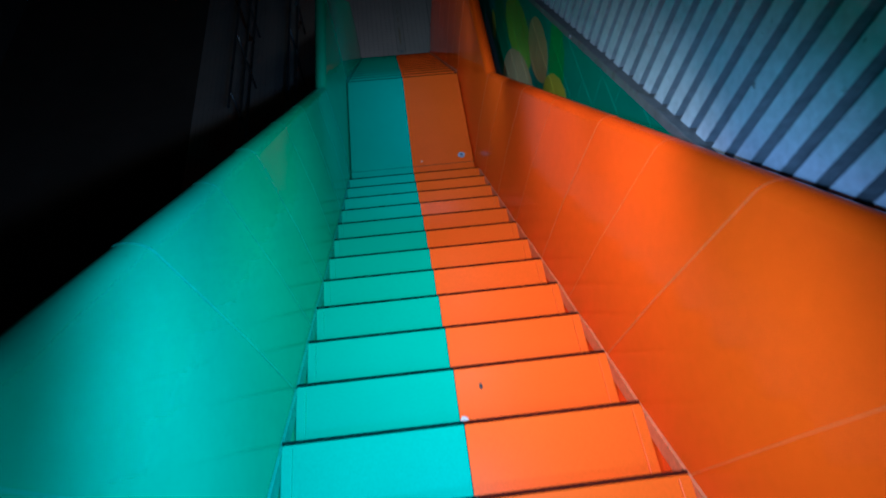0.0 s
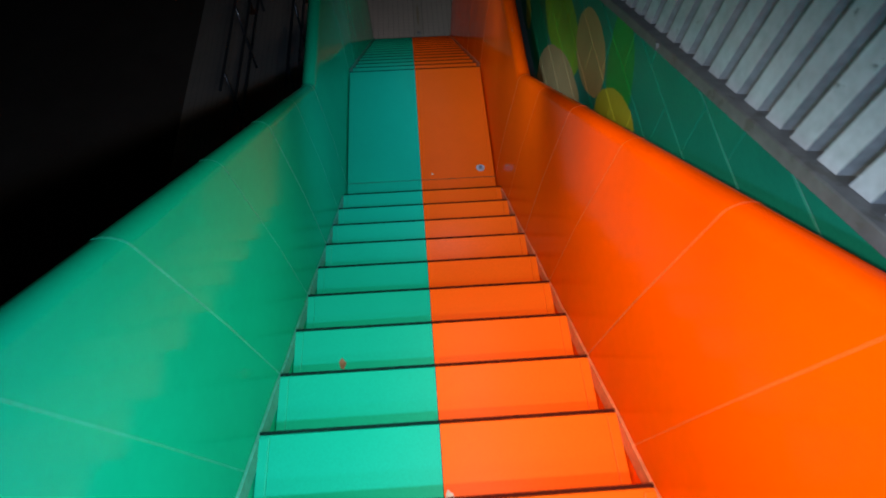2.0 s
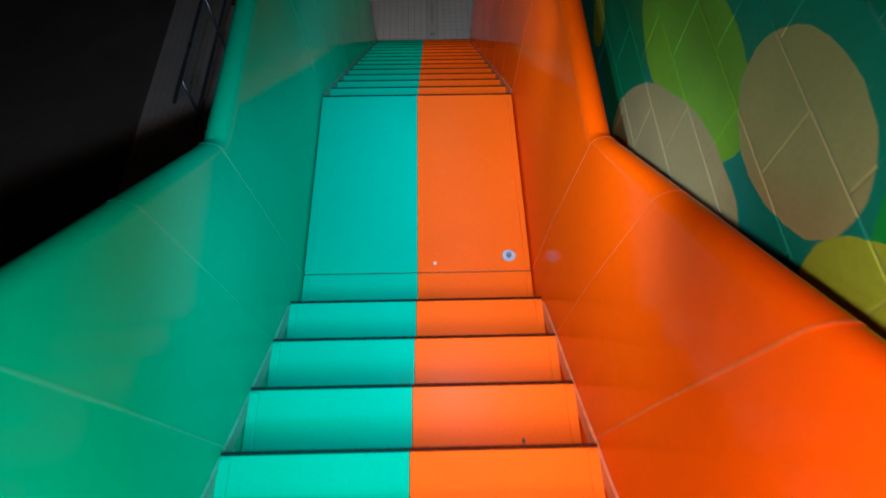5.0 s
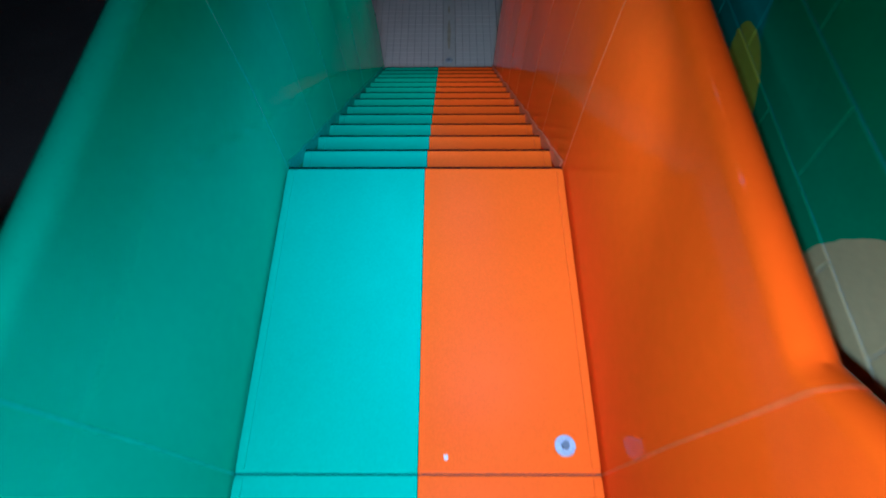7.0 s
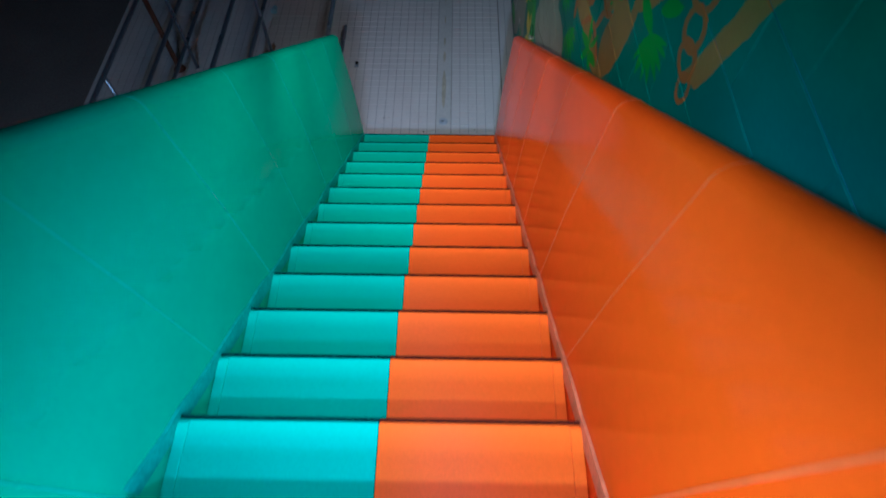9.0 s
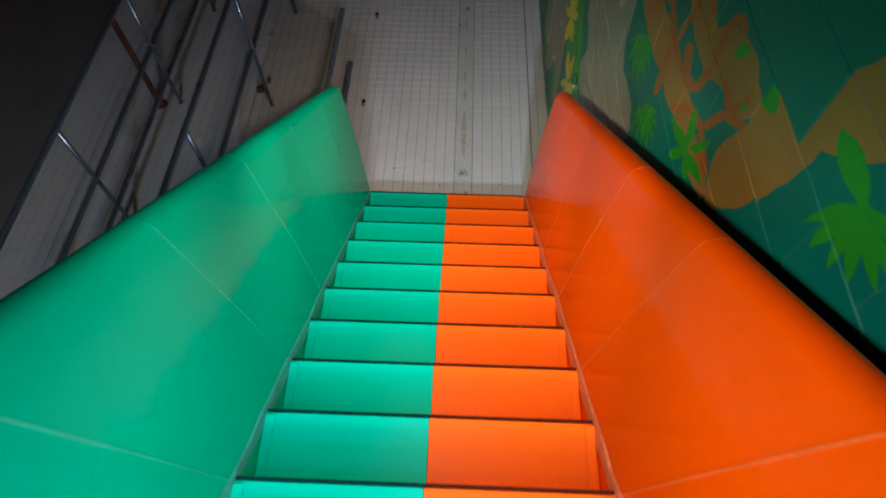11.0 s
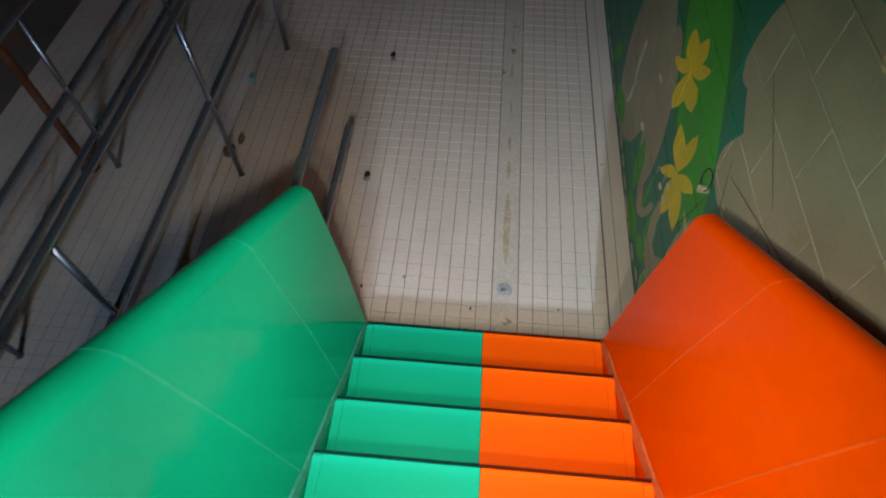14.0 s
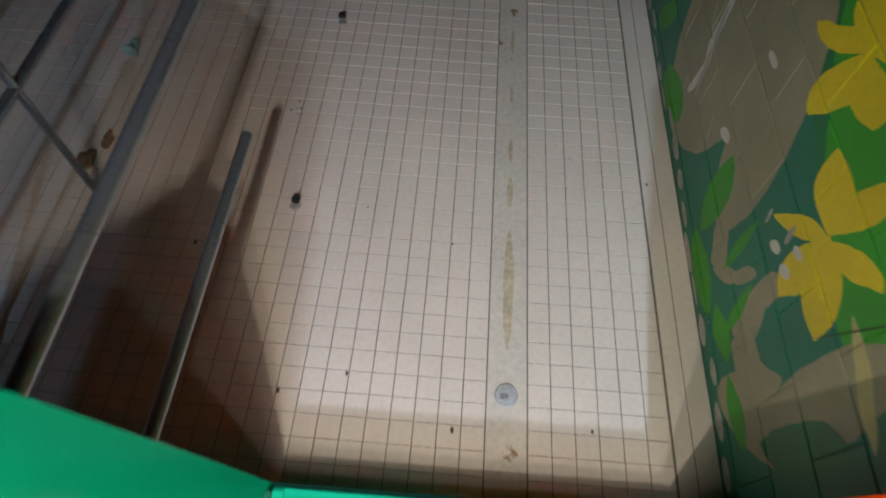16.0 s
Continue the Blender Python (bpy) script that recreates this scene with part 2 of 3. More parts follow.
for side, mat in ((-1, TEAL), (1, ORANGE)):
    for a, b in zip(SEAMS, SEAMS[1:]):
        ys = [a + 0.0015, *[y for y in (Y0 + G + 0.01, Y0 + G + 0.03, Y0 + G + 0.05, Y1 + 0.045, Y1 + 0.07, Y1 + 0.095) if a + 0.01 < y < b - 0.01], b - 0.0015]
        piece = part("side_panel", loft(bmesh.new(), [panel_ring(y, side) for y in ys]), mat, stair)
        piece.data.polygons.foreach_set("use_smooth", [len(q.vertices) == 4 for q in piece.data.polygons])
        piece.data.set_sharp_from_angle(angle=radians(35))
    # filled seams run up the inner face and over the roll
    for y in SEAMS[1:-1] + FAINT:
        half = 0.0024 if y in SEAMS else 0.0013
        grow = 0.0012 if y in SEAMS else 0.0007
        rows = []
        for yy in (y - half, y + half):
            ring = [Vector(c) for c in panel_ring(yy, side)[:12]]
            t = top_line(yy - LEAN * TOPH)
            out = []
            for k, c in enumerate(ring):
                n = Vector((-side, 0, 0)) if k < 4 else Vector((c.x - side * 0.587, 0, c.z - (t - 0.042))).normalized()
                out.append((c, c + n * grow))
            rows.append([q[1] for q in out] + [q[0] for q in reversed(out)])
        part("seam", loft(bmesh.new(), rows), TEAL_SEAM if side < 0 else ORANGE_SEAM, stair)
    # grey filler smeared along the foot of the panel
    for y0, y1, lift in ((-8.5, Y0 - 0.02, R2 / G), (Y1 + 0.03, -0.02, R / G)):
        rows = []
        steps = 40
        rng = random.Random(int(side * 10 + y0 * 7))
        for k in range(steps + 1):
            yy = y0 + (y1 - y0) * k / steps
            z = top_line(yy) - TOPH
            w = rng.uniform(0.012, 0.03)
            rows.append([(side * 0.4985, yy, z - 0.04), (side * 0.4985, yy, z + w), (side * 0.506, yy, z + w + 0.002), (side * 0.506, yy, z - 0.04)])
        part("filler_strip", loft(bmesh.new(), rows), TEAL_FILL if side < 0 else ORANGE_FILL, stair)
    # backing beams under the stair close it from outside
    rows = []
    for y in (-8.6, Y0, Y1, 0.0):
        t = top_line(y) - TOPH
        rows.append([(side * 0.51, y, t - 0.45), (side * 0.53, y, t - 0.45), (side * 0.53, y, t - 0.2), (side * 0.51, y, t - 0.2)])
    part("stringer", loft(bmesh.new(), rows), DULL, stair)

# ---- floor, walls, ceiling ----
FLOOR_MAT = material("floor_grout", (0.15, 0.12, 0.1), 0.9, grain=0.15, stain=0.25)
TILE_MAT = material("beige_floor_tile", (0.56, 0.49, 0.43), 0.5, grain=0.05, stain=0.14, stain_scale=3.0, bump=0.06, spots=(0.2, 0.15, 0.11), spot_scale=22, spot_from=0.75)
PLASTER = material("hall_plaster", (0.2, 0.2, 0.2), 0.9, grain=0.1, stain=0.25)
floor = tagged(part("floor", box(bmesh.new(), -6.0, WALL + 0.3, -9.5, 9.0, FLOOR - 0.2, FLOOR - 0.003), FLOOR_MAT), "beige tiled pool hall floor with a drain strip", "floor", kind="structure")
MURAL = material("pale_mortar", (0.16, 0.24, 0.26), 0.7, grain=0.08, stain=0.3, stain_scale=3, bump=0.25, grain_scale=70)
wall = tagged(part("wall_east", box(bmesh.new(), WALL, WALL + 0.25, -9.5, 9.0, FLOOR - 0.2, 9.2), MURAL), "plastered side wall painted with a jungle mural", "wall", kind="structure")
for name, dims in (("wall_west", (-6.2, -6.0, -9.5, 9.0, FLOOR - 0.2, 9.2)), ("wall_north", (-6.2, WALL + 0.3, 9.0, 9.2, FLOOR - 0.2, 9.2)), ("wall_south", (-6.2, WALL + 0.3, -9.7, -9.5, FLOOR - 0.2, 9.2))):
    tagged(part(name, box(bmesh.new(), *dims), PLASTER), "dim grey plastered wall of the hall", "wall", kind="structure")
tagged(part("ceiling", box(bmesh.new(), -6.2, WALL + 0.3, -9.7, 9.2, 9.2, 9.4), PLASTER), "dark hall ceiling", "ceiling", kind="structure")


# ---- the painted block wall ----
TEALD, DEEP, LEAF, LIME, OLIVE = (0.003, 0.17, 0.105), (0.003, 0.16, 0.05), (0.03, 0.33, 0.015), (0.17, 0.33, 0.015), (0.32, 0.32, 0.02)
MOSS = (0.006, 0.22, 0.03)
TAN, BRANCH, VINE, FERN = (0.36, 0.25, 0.09), (0.36, 0.17, 0.03), (0.4, 0.11, 0.012), (0.03, 0.3, 0.012)
STONE, YELLOW, STRAW, CHIP = (0.3, 0.275, 0.18), (0.72, 0.56, 0.008), (0.5, 0.45, 0.2), (0.62, 0.6, 0.55)


def start_mural(name):
    """A flat wall painting: shapes laid over one another, in metres along and up the wall."""
    m = bpy.data.materials.new(name)
    m.use_nodes = True
    nt = m.node_tree
    n, lk = nt.nodes, nt.links
    geo, sep, wob = n.new("ShaderNodeNewGeometry"), n.new("ShaderNodeSeparateXYZ"), n.new("ShaderNodeTexNoise")
    wob.inputs["Scale"].default_value, wob.inputs["Detail"].default_value = 9, 4
    add, comb = n.new("ShaderNodeVectorMath"), n.new("ShaderNodeCombineXYZ")
    add.operation = "MULTIPLY_ADD"
    add.inputs[1].default_value = (0.03, 0.03, 0.03)
    lk.new(geo.outputs["Position"], wob.inputs["Vector"])
    lk.new(wob.outputs["Color"], add.inputs[0])
    lk.new(geo.outputs["Position"], add.inputs[2])
    lk.new(add.outputs[0], sep.inputs[0])
    comb.inputs[0].default_value = 1
    lk.new(sep.outputs[1], comb.inputs[1])
    lk.new(sep.outputs[2], comb.inputs[2])
    state = {"m": m, "p": comb.outputs[0], "colour": None, "geo": geo}
    base = n.new("ShaderNodeRGB")
    base.outputs[0].default_value = (*TEALD, 1)
    state["colour"] = base.outputs[0]

    def math_node(op, a, b=None, c=None):
        q = n.new("ShaderNodeMath")
        q.operation = op
        for i, value in enumerate((a, b, c)):
            if value is None:
                continue
            if isinstance(value, (int, float)):
                q.inputs[i].default_value = value
            else:
                lk.new(value, q.inputs[i])
        return q.outputs[0]

    def shapes(kind, c, u, v, colour, power=2):
        det = u[0] * v[1] - u[1] * v[0]
        ua, va = (v[1] / det, -v[0] / det), (-u[1] / det, u[0] / det)
        co = (c[0] + 0.015, c[1] + 0.015)
        out = []
        for q in (ua, va):
            dot = n.new("ShaderNodeVectorMath")
            dot.operation = "DOT_PRODUCT"
            dot.inputs[1].default_value = (-(q[0] * co[0] + q[1] * co[1]), q[0], q[1])
            lk.new(state["p"], dot.inputs[0])
            out.append(dot.outputs["Value"])
        a, b = out
        if kind == "slab":
            d = math_node("MAXIMUM", math_node("ABSOLUTE", a), math_node("ABSOLUTE", b))
        elif kind == "leaf":
            d = math_node("MULTIPLY_ADD", a, a, math_node("ABSOLUTE", b))
        elif power == 4:
            d = math_node("MULTIPLY_ADD", b, b, math_node("POWER", math_node("ABSOLUTE", a), 6.0))
        else:
            d = math_node("MULTIPLY_ADD", a, a, math_node("MULTIPLY", b, b))
        mask = math_node("COMPARE", d, 1.0, 0.4) if kind == "ring" else math_node("LESS_THAN", d, 1.0)
        mix = n.new("ShaderNodeMix")
        mix.data_type = "RGBA"
        lk.new(mask, mix.inputs[0])
        lk.new(state["colour"], mix.inputs[6])
        mix.inputs[7].default_value = (*colour, 1)
        state["colour"] = mix.outputs[2]

    return state, shapes


def finish_mural(state):
    """Brush marks, dirt and flaked spots over the painted shapes."""
    m = state["m"]
    n, lk = m.node_tree.nodes, m.node_tree.links
    b = n["Principled BSDF"]
    pos = state["geo"].outputs["Position"]
    big, small, chip = (n.new("ShaderNodeTexNoise") for _ in range(3))
    for q, scale, detail in ((big, 2.6, 6), (small, 95, 3), (chip, 13, 9)):
        q.inputs["Scale"].default_value, q.inputs["Detail"].default_value = scale, detail
        lk.new(pos, q.inputs["Vector"])
    chip.inputs["Roughness"].default_value = 0.7
    r1, r2, r3 = (n.new("ShaderNodeMapRange") for _ in range(3))
    r1.inputs[3].default_value, r1.inputs[4].default_value = 0.6, 1.35
    r2.inputs[3].default_value, r2.inputs[4].default_value = 0.85, 1.15
    r3.inputs[1].default_value, r3.inputs[2].default_value = 0.7, 0.72
    lk.new(big.outputs["Fac"], r1.inputs[0])
    lk.new(small.outputs["Fac"], r2.inputs[0])
    lk.new(chip.outputs["Fac"], r3.inputs[0])
    prod = n.new("ShaderNodeMath")
    prod.operation = "MULTIPLY"
    lk.new(r1.outputs[0], prod.inputs[0])
    lk.new(r2.outputs[0], prod.inputs[1])
    vm = n.new("ShaderNodeVectorMath")
    vm.operation = "SCALE"
    lk.new(state["colour"], vm.inputs[0])
    lk.new(prod.outputs[0], vm.inputs["Scale"])
    mix = n.new("ShaderNodeMix")
    mix.data_type = "RGBA"
    lk.new(r3.outputs[0], mix.inputs[0])
    lk.new(vm.outputs[0], mix.inputs[6])
    mix.inputs[7].default_value = (0.4, 0.38, 0.33, 1)
    lk.new(mix.outputs[2], b.inputs["Base Color"])
    b.inputs["Roughness"].default_value = 0.45
    bp = n.new("ShaderNodeBump")
    bp.inputs["Strength"].default_value, bp.inputs["Distance"].default_value = 0.35, 0.002
    lk.new(small.outputs["Fac"], bp.inputs["Height"])
    lk.new(bp.outputs[0], b.inputs["Normal"])
    return m


def mural_upper():
    m, shapes = start_mural("mural_upper")
    shapes("oval", (-3.62, 3.08), (-0.3, -0.14), (-0.16, 0.17), DEEP)
    shapes("oval", (-4.86, 3.86), (0.11, 0.2), (-0.13, 0.06), MOSS)
    shapes("oval", (-4.04, 3.42), (-0.385, 0.1), (0.05, 0.18), LIME)
    shapes("oval", (-3.31, 2.94), (0.09, 0.07), (-0.05, 0.06), OLIVE)
    shapes("oval", (-4.2, 3.1), (0.42, -0.25), (0.12, 0.21), TAN)
    shapes("oval", (-4.52, 3.665), (0.225, -0.01), (-0.02, 0.168), TAN)
    shapes("oval", (-4.95, 3.68), (0.22, -0.06), (-0.03, 0.165), OLIVE)
    return finish_mural(m)


def mural_middle():
    m, shapes = start_mural("mural_middle")
    shapes("slab", (-2.12, 2.68), (-0.083, 0.200), (-0.040, 0.006), BRANCH)
    shapes("oval", (-1.41, 2.13), (-0.040, 0.269), (-0.138, 0.104), BRANCH)
    shapes("oval", (-1.63, 2.49), (-0.128, 0.204), (-0.111, 0.009), BRANCH)
    shapes("ring", (-1.95, 2.56), (0.030, 0.038), (-0.045, 0.040), VINE)
    shapes("ring", (-1.93, 2.65), (0.008, 0.050), (-0.064, 0.031), VINE)
    shapes("ring", (-1.98, 2.49), (0.034, 0.031), (-0.037, 0.035), VINE)
    shapes("ring", (-1.07, 1.83), (0.045, 0.069), (-0.124, 0.107), VINE)
    shapes("ring", (-2.02, 2.44), (0.011, 0.035), (-0.033, 0.024), VINE)
    shapes("leaf", (-1.68, 2.28), (0.034, -0.087), (0.017, -0.009), FERN)
    shapes("leaf", (-1.70, 2.27), (0.004, -0.087), (0.018, -0.012), FERN)
    shapes("leaf", (-1.73, 2.29), (-0.026, -0.073), (0.017, -0.014), FERN)
    shapes("leaf", (-1.76, 2.30), (-0.053, -0.052), (0.015, -0.014), FERN)
    shapes("leaf", (-1.78, 2.33), (-0.072, -0.028), (0.014, -0.015), FERN)
    shapes("leaf", (-1.79, 2.35), (-0.079, -0.002), (0.012, -0.014), FERN)
    shapes("leaf", (-1.79, 2.38), (-0.078, 0.019), (0.009, -0.014), FERN)
    shapes("leaf", (-1.78, 2.39), (-0.068, 0.033), (0.004, -0.012), FERN)
    shapes("leaf", (-1.79, 2.49), (-0.065, 0.060), (-0.026, -0.009), FERN)
    shapes("leaf", (-1.64, 2.36), (0.079, 0.010), (-0.032, 0.031), FERN)
    shapes("leaf", (-1.30, 2.21), (0.082, -0.002), (-0.040, 0.036), FERN)
    return finish_mural(m)


def mural_lower():
    m, shapes = start_mural("mural_lower")
    shapes("oval", (-0.61, 1.80), (0.283, -0.013), (-0.074, 0.084), BRANCH)
    shapes("oval", (-0.91, 1.82), (0.195, -0.022), (-0.045, 0.070), BRANCH)
    shapes("oval", (-1.16, 1.83), (0.176, -0.001), (-0.034, 0.052), BRANCH)
    shapes("oval", (-0.90, 2.06), (0.175, 0.035), (-0.071, 0.056), BRANCH)
    shapes("oval", (-1.11, 2.12), (0.152, -0.084), (0.046, 0.059), BRANCH)
    shapes("oval", (-1.38, 2.02), (0.078, -0.142), (0.079, 0.049), BRANCH)
    shapes("oval", (-1.25, 2.14), (0.065, -0.048), (0.042, 0.037), BRANCH)
    shapes("oval", (-0.76, 1.75), (0.017, 0.082), (-0.025, 0.019), VINE, 4)
    shapes("oval", (-0.77, 1.91), (-0.022, 0.085), (-0.022, 0.010), VINE, 4)
    shapes("oval", (-0.81, 2.04), (-0.015, 0.060), (-0.020, 0.008), VINE, 4)
    shapes("oval", (-0.85, 2.12), (-0.035, 0.023), (-0.007, -0.007), VINE, 4)
    shapes("oval", (-0.90, 2.13), (-0.028, -0.014), (0.014, -0.012), VINE, 4)
    shapes("oval", (-0.51, 1.84), (-0.042, 0.066), (-0.027, 0.008), VINE, 4)
    shapes("oval", (-0.60, 1.92), (-0.061, 0.016), (0.013, -0.019), VINE, 4)
    shapes("oval", (-0.69, 1.90), (-0.049, -0.027), (0.022, -0.019), VINE, 4)
    shapes("oval", (-0.81, 1.88), (-0.070, -0.002), (0.016, -0.020), VINE, 4)
    shapes("oval", (-0.90, 1.93), (-0.037, -0.039), (0.025, -0.021), VINE, 4)
    shapes("oval", (-0.97, 1.91), (-0.047, 0.014), (0.008, -0.023), VINE, 4)
    shapes("oval", (-1.03, 1.98), (-0.016, 0.059), (-0.021, 0.007), VINE, 4)
    shapes("oval", (-1.04, 2.10), (0.005, 0.065), (-0.020, 0.010), VINE, 4)
    shapes("oval", (-1.05, 2.18), (-0.018, 0.031), (-0.017, 0.000), VINE, 4)
    shapes("oval", (-1.09, 2.21), (-0.032, -0.002), (0.009, -0.014), VINE, 4)
    shapes("oval", (-0.98, 1.82), (-0.067, 0.063), (-0.006, -0.012), VINE, 4)
    shapes("oval", (-1.10, 1.90), (-0.058, 0.021), (0.005, -0.018), VINE, 4)
    shapes("oval", (-1.21, 1.89), (-0.068, -0.022), (0.010, -0.018), VINE, 4)
    shapes("oval", (-1.19, 1.99), (-0.032, 0.060), (-0.016, -0.001), VINE, 4)
    shapes("oval", (-1.26, 2.07), (-0.046, 0.025), (-0.001, -0.015), VINE, 4)
    shapes("oval", (-1.34, 2.10), (-0.050, 0.011), (0.002, -0.015), VINE, 4)
    shapes("oval", (-1.18, 2.07), (-0.046, -0.008), (0.009, -0.015), VINE, 4)
    shapes("oval", (-1.24, 2.09), (-0.027, 0.038), (-0.011, -0.004), VINE, 4)
    shapes("oval", (-1.27, 2.15), (-0.006, 0.028), (-0.013, 0.002), VINE, 4)
    shapes("leaf", (-1.05, 1.78), (0.097, -0.026), (-0.011, 0.028), FERN)
    shapes("leaf", (-1.10, 1.86), (0.027, 0.062), (-0.022, 0.020), FERN)
    shapes("leaf", (-1.18, 1.88), (-0.044, 0.066), (-0.014, -0.007), FERN)
    shapes("leaf", (-1.21, 1.82), (-0.073, 0.017), (0.008, -0.027), FERN)
    shapes("leaf", (-1.09, 1.74), (0.045, -0.069), (0.016, 0.008), FERN)
    shapes("leaf", (-1.17, 1.78), (-0.035, -0.023), (0.019, -0.028), FERN)
    shapes("leaf", (-0.70, 1.48), (0.021, -0.107), (0.017, -0.013), FERN)
    shapes("leaf", (-0.74, 1.50), (-0.024, -0.086), (0.016, -0.016), FERN)
    shapes("leaf", (-0.78, 1.52), (-0.059, -0.056), (0.015, -0.017), FERN)
    shapes("leaf", (-0.81, 1.55), (-0.083, -0.026), (0.012, -0.017), FERN)
    shapes("leaf", (-0.82, 1.58), (-0.092, 0.007), (0.010, -0.016), FERN)
    shapes("leaf", (-0.81, 1.61), (-0.085, 0.028), (0.007, -0.016), FERN)
    shapes("leaf", (-0.79, 1.62), (-0.060, 0.036), (0.004, -0.013), FERN)
    shapes("leaf", (-0.69, 1.51), (0.041, -0.074), (0.014, -0.004), FERN)
    shapes("leaf", (-0.43, 1.58), (0.026, -0.099), (0.023, -0.014), FERN)
    shapes("leaf", (-0.48, 1.58), (-0.020, -0.089), (0.022, -0.017), FERN)
    shapes("leaf", (-0.52, 1.60), (-0.063, -0.065), (0.020, -0.018), FERN)
    shapes("leaf", (-0.55, 1.63), (-0.090, -0.033), (0.018, -0.018), FERN)
    shapes("leaf", (-0.56, 1.67), (-0.098, 0.002), (0.015, -0.017), FERN)
    shapes("leaf", (-0.55, 1.69), (-0.083, 0.025), (0.011, -0.016), FERN)
    shapes("leaf", (-0.52, 1.70), (-0.054, 0.033), (0.001, -0.012), FERN)
    shapes("leaf", (-0.41, 1.61), (0.055, -0.061), (0.015, -0.001), FERN)
    shapes("leaf", (-1.14, 2.18), (-0.029, 0.033), (-0.017, -0.006), FERN)
    shapes("leaf", (-1.27, 2.12), (0.018, -0.015), (0.005, 0.006), FERN)
    shapes("oval", (0.00, 1.26), (0.276, 0.238), (-0.330, 0.218), STONE)
    shapes("oval", (-0.18, 1.10), (0.225, 0.096), (-0.438, 0.339), STONE)
    shapes("oval", (-0.12, 1.31), (0.122, -0.510), (0.141, 0.313), STONE)
    shapes("oval", (0.30, 1.31), (-0.005, -0.189), (-0.160, 0.162), STONE)
    shapes("oval", (0.81, 0.94), (-0.388, -0.402), (-0.274, 0.200), DEEP)
    shapes("oval", (0.73, 0.85), (-0.497, -0.389), (-0.194, 0.159), LEAF)
    shapes("oval", (1.43, 0.32), (-0.172, -0.395), (-0.326, 0.292), STONE)
    shapes("oval", (0.99, 0.39), (-0.157, -0.337), (-0.128, 0.152), STONE)
    shapes("oval", (0.88, 0.11), (-0.043, -0.063), (0.033, -0.037), STONE, 4)
    shapes("oval", (0.80, 0.02), (-0.059, -0.043), (0.030, -0.043), STONE, 4)
    shapes("oval", (0.70, 0.02), (-0.057, 0.047), (-0.001, -0.035), STONE, 4)
    shapes("oval", (0.64, 0.11), (-0.016, 0.062), (-0.026, 0.010), STONE, 4)
    shapes("oval", (0.54, 0.20), (-0.004, -0.087), (0.042, -0.031), STONE, 4)
    shapes("oval", (0.51, 0.09), (-0.041, -0.061), (0.038, -0.057), STONE, 4)
    shapes("oval", (0.42, 0.04), (-0.066, 0.005), (0.016, -0.068), STONE, 4)
    shapes("oval", (0.34, 0.10), (-0.049, 0.059), (-0.012, -0.046), STONE, 4)
    shapes("oval", (0.21, 0.30), (0.006, 0.273), (-0.096, -0.001), STONE)
    shapes("oval", (0.26, 0.03), (0.139, -0.042), (-0.075, 0.186), STONE)
    shapes("oval", (-0.11, 1.575), (-0.035, 0.065), (0.036, 0.012), STRAW)
    shapes("leaf", (0.14, 0.20), (-0.050, 0.174), (-0.052, -0.059), DEEP)
    shapes("leaf", (0.88, 0.81), (0.063, 0.058), (-0.067, 0.045), YELLOW)
    shapes("leaf", (0.80, 0.85), (-0.014, 0.095), (-0.064, 0.033), YELLOW)
    shapes("leaf", (0.73, 0.83), (-0.075, 0.071), (-0.039, -0.002), YELLOW)
    shapes("leaf", (0.74, 0.72), (-0.079, -0.029), (0.062, -0.055), YELLOW)
    shapes("leaf", (0.83, 0.65), (0.019, -0.113), (0.077, -0.046), YELLOW)
    shapes("leaf", (0.92, 0.71), (0.115, -0.048), (-0.029, 0.048), YELLOW)
    shapes("leaf", (0.62, 0.54), (0.081, 0.056), (-0.051, 0.051), YELLOW)
    shapes("leaf", (0.53, 0.60), (-0.011, 0.112), (-0.050, 0.035), YELLOW)
    shapes("leaf", (0.44, 0.53), (-0.087, 0.045), (0.020, -0.049), YELLOW)
    shapes("leaf", (0.44, 0.41), (-0.095, -0.071), (0.048, -0.059), YELLOW)
    shapes("leaf", (0.52, 0.37), (-0.020, -0.119), (0.057, -0.055), YELLOW)
    shapes("leaf", (0.62, 0.40), (0.092, -0.084), (0.008, 0.031), YELLOW)
    shapes("leaf", (0.96, 0.06), (0.051, 0.141), (-0.061, 0.059), FERN)
    shapes("leaf", (0.79, -0.13), (0.173, 0.010), (-0.029, 0.061), FERN)
    shapes("leaf", (0.54, -0.07), (0.096, -0.003), (-0.015, 0.047), FERN)
    shapes("leaf", (0.73, 0.13), (0.013, 0.115), (-0.022, 0.020), FERN)
    shapes("leaf", (1.97, -0.04), (0.000, 0.082), (-0.088, 0.053), FERN)
    shapes("leaf", (1.59, -0.11), (0.161, 0.008), (-0.075, 0.080), FERN)
    shapes("leaf", (0.30, -0.07), (0.119, -0.007), (-0.007, 0.044), FERN)
    shapes("leaf", (0.56, 0.04), (0.039, 0.103), (-0.017, 0.022), FERN)
    shapes("leaf", (0.21, 0.46), (0.134, 0.029), (-0.003, 0.025), STRAW)
    shapes("oval", (1.11, 0.18), (-0.035, 0.002), (-0.021, 0.024), CHIP)
    shapes("oval", (1.11, 0.48), (-0.030, -0.001), (-0.018, 0.016), CHIP)
    shapes("oval", (0.63, 0.29), (-0.025, 0.001), (-0.011, 0.018), CHIP)
    shapes("oval", (0.56, 0.37), (-0.022, 0.000), (-0.009, 0.015), CHIP)
    shapes("oval", (0.55, 0.30), (-0.023, 0.001), (-0.009, 0.018), CHIP)
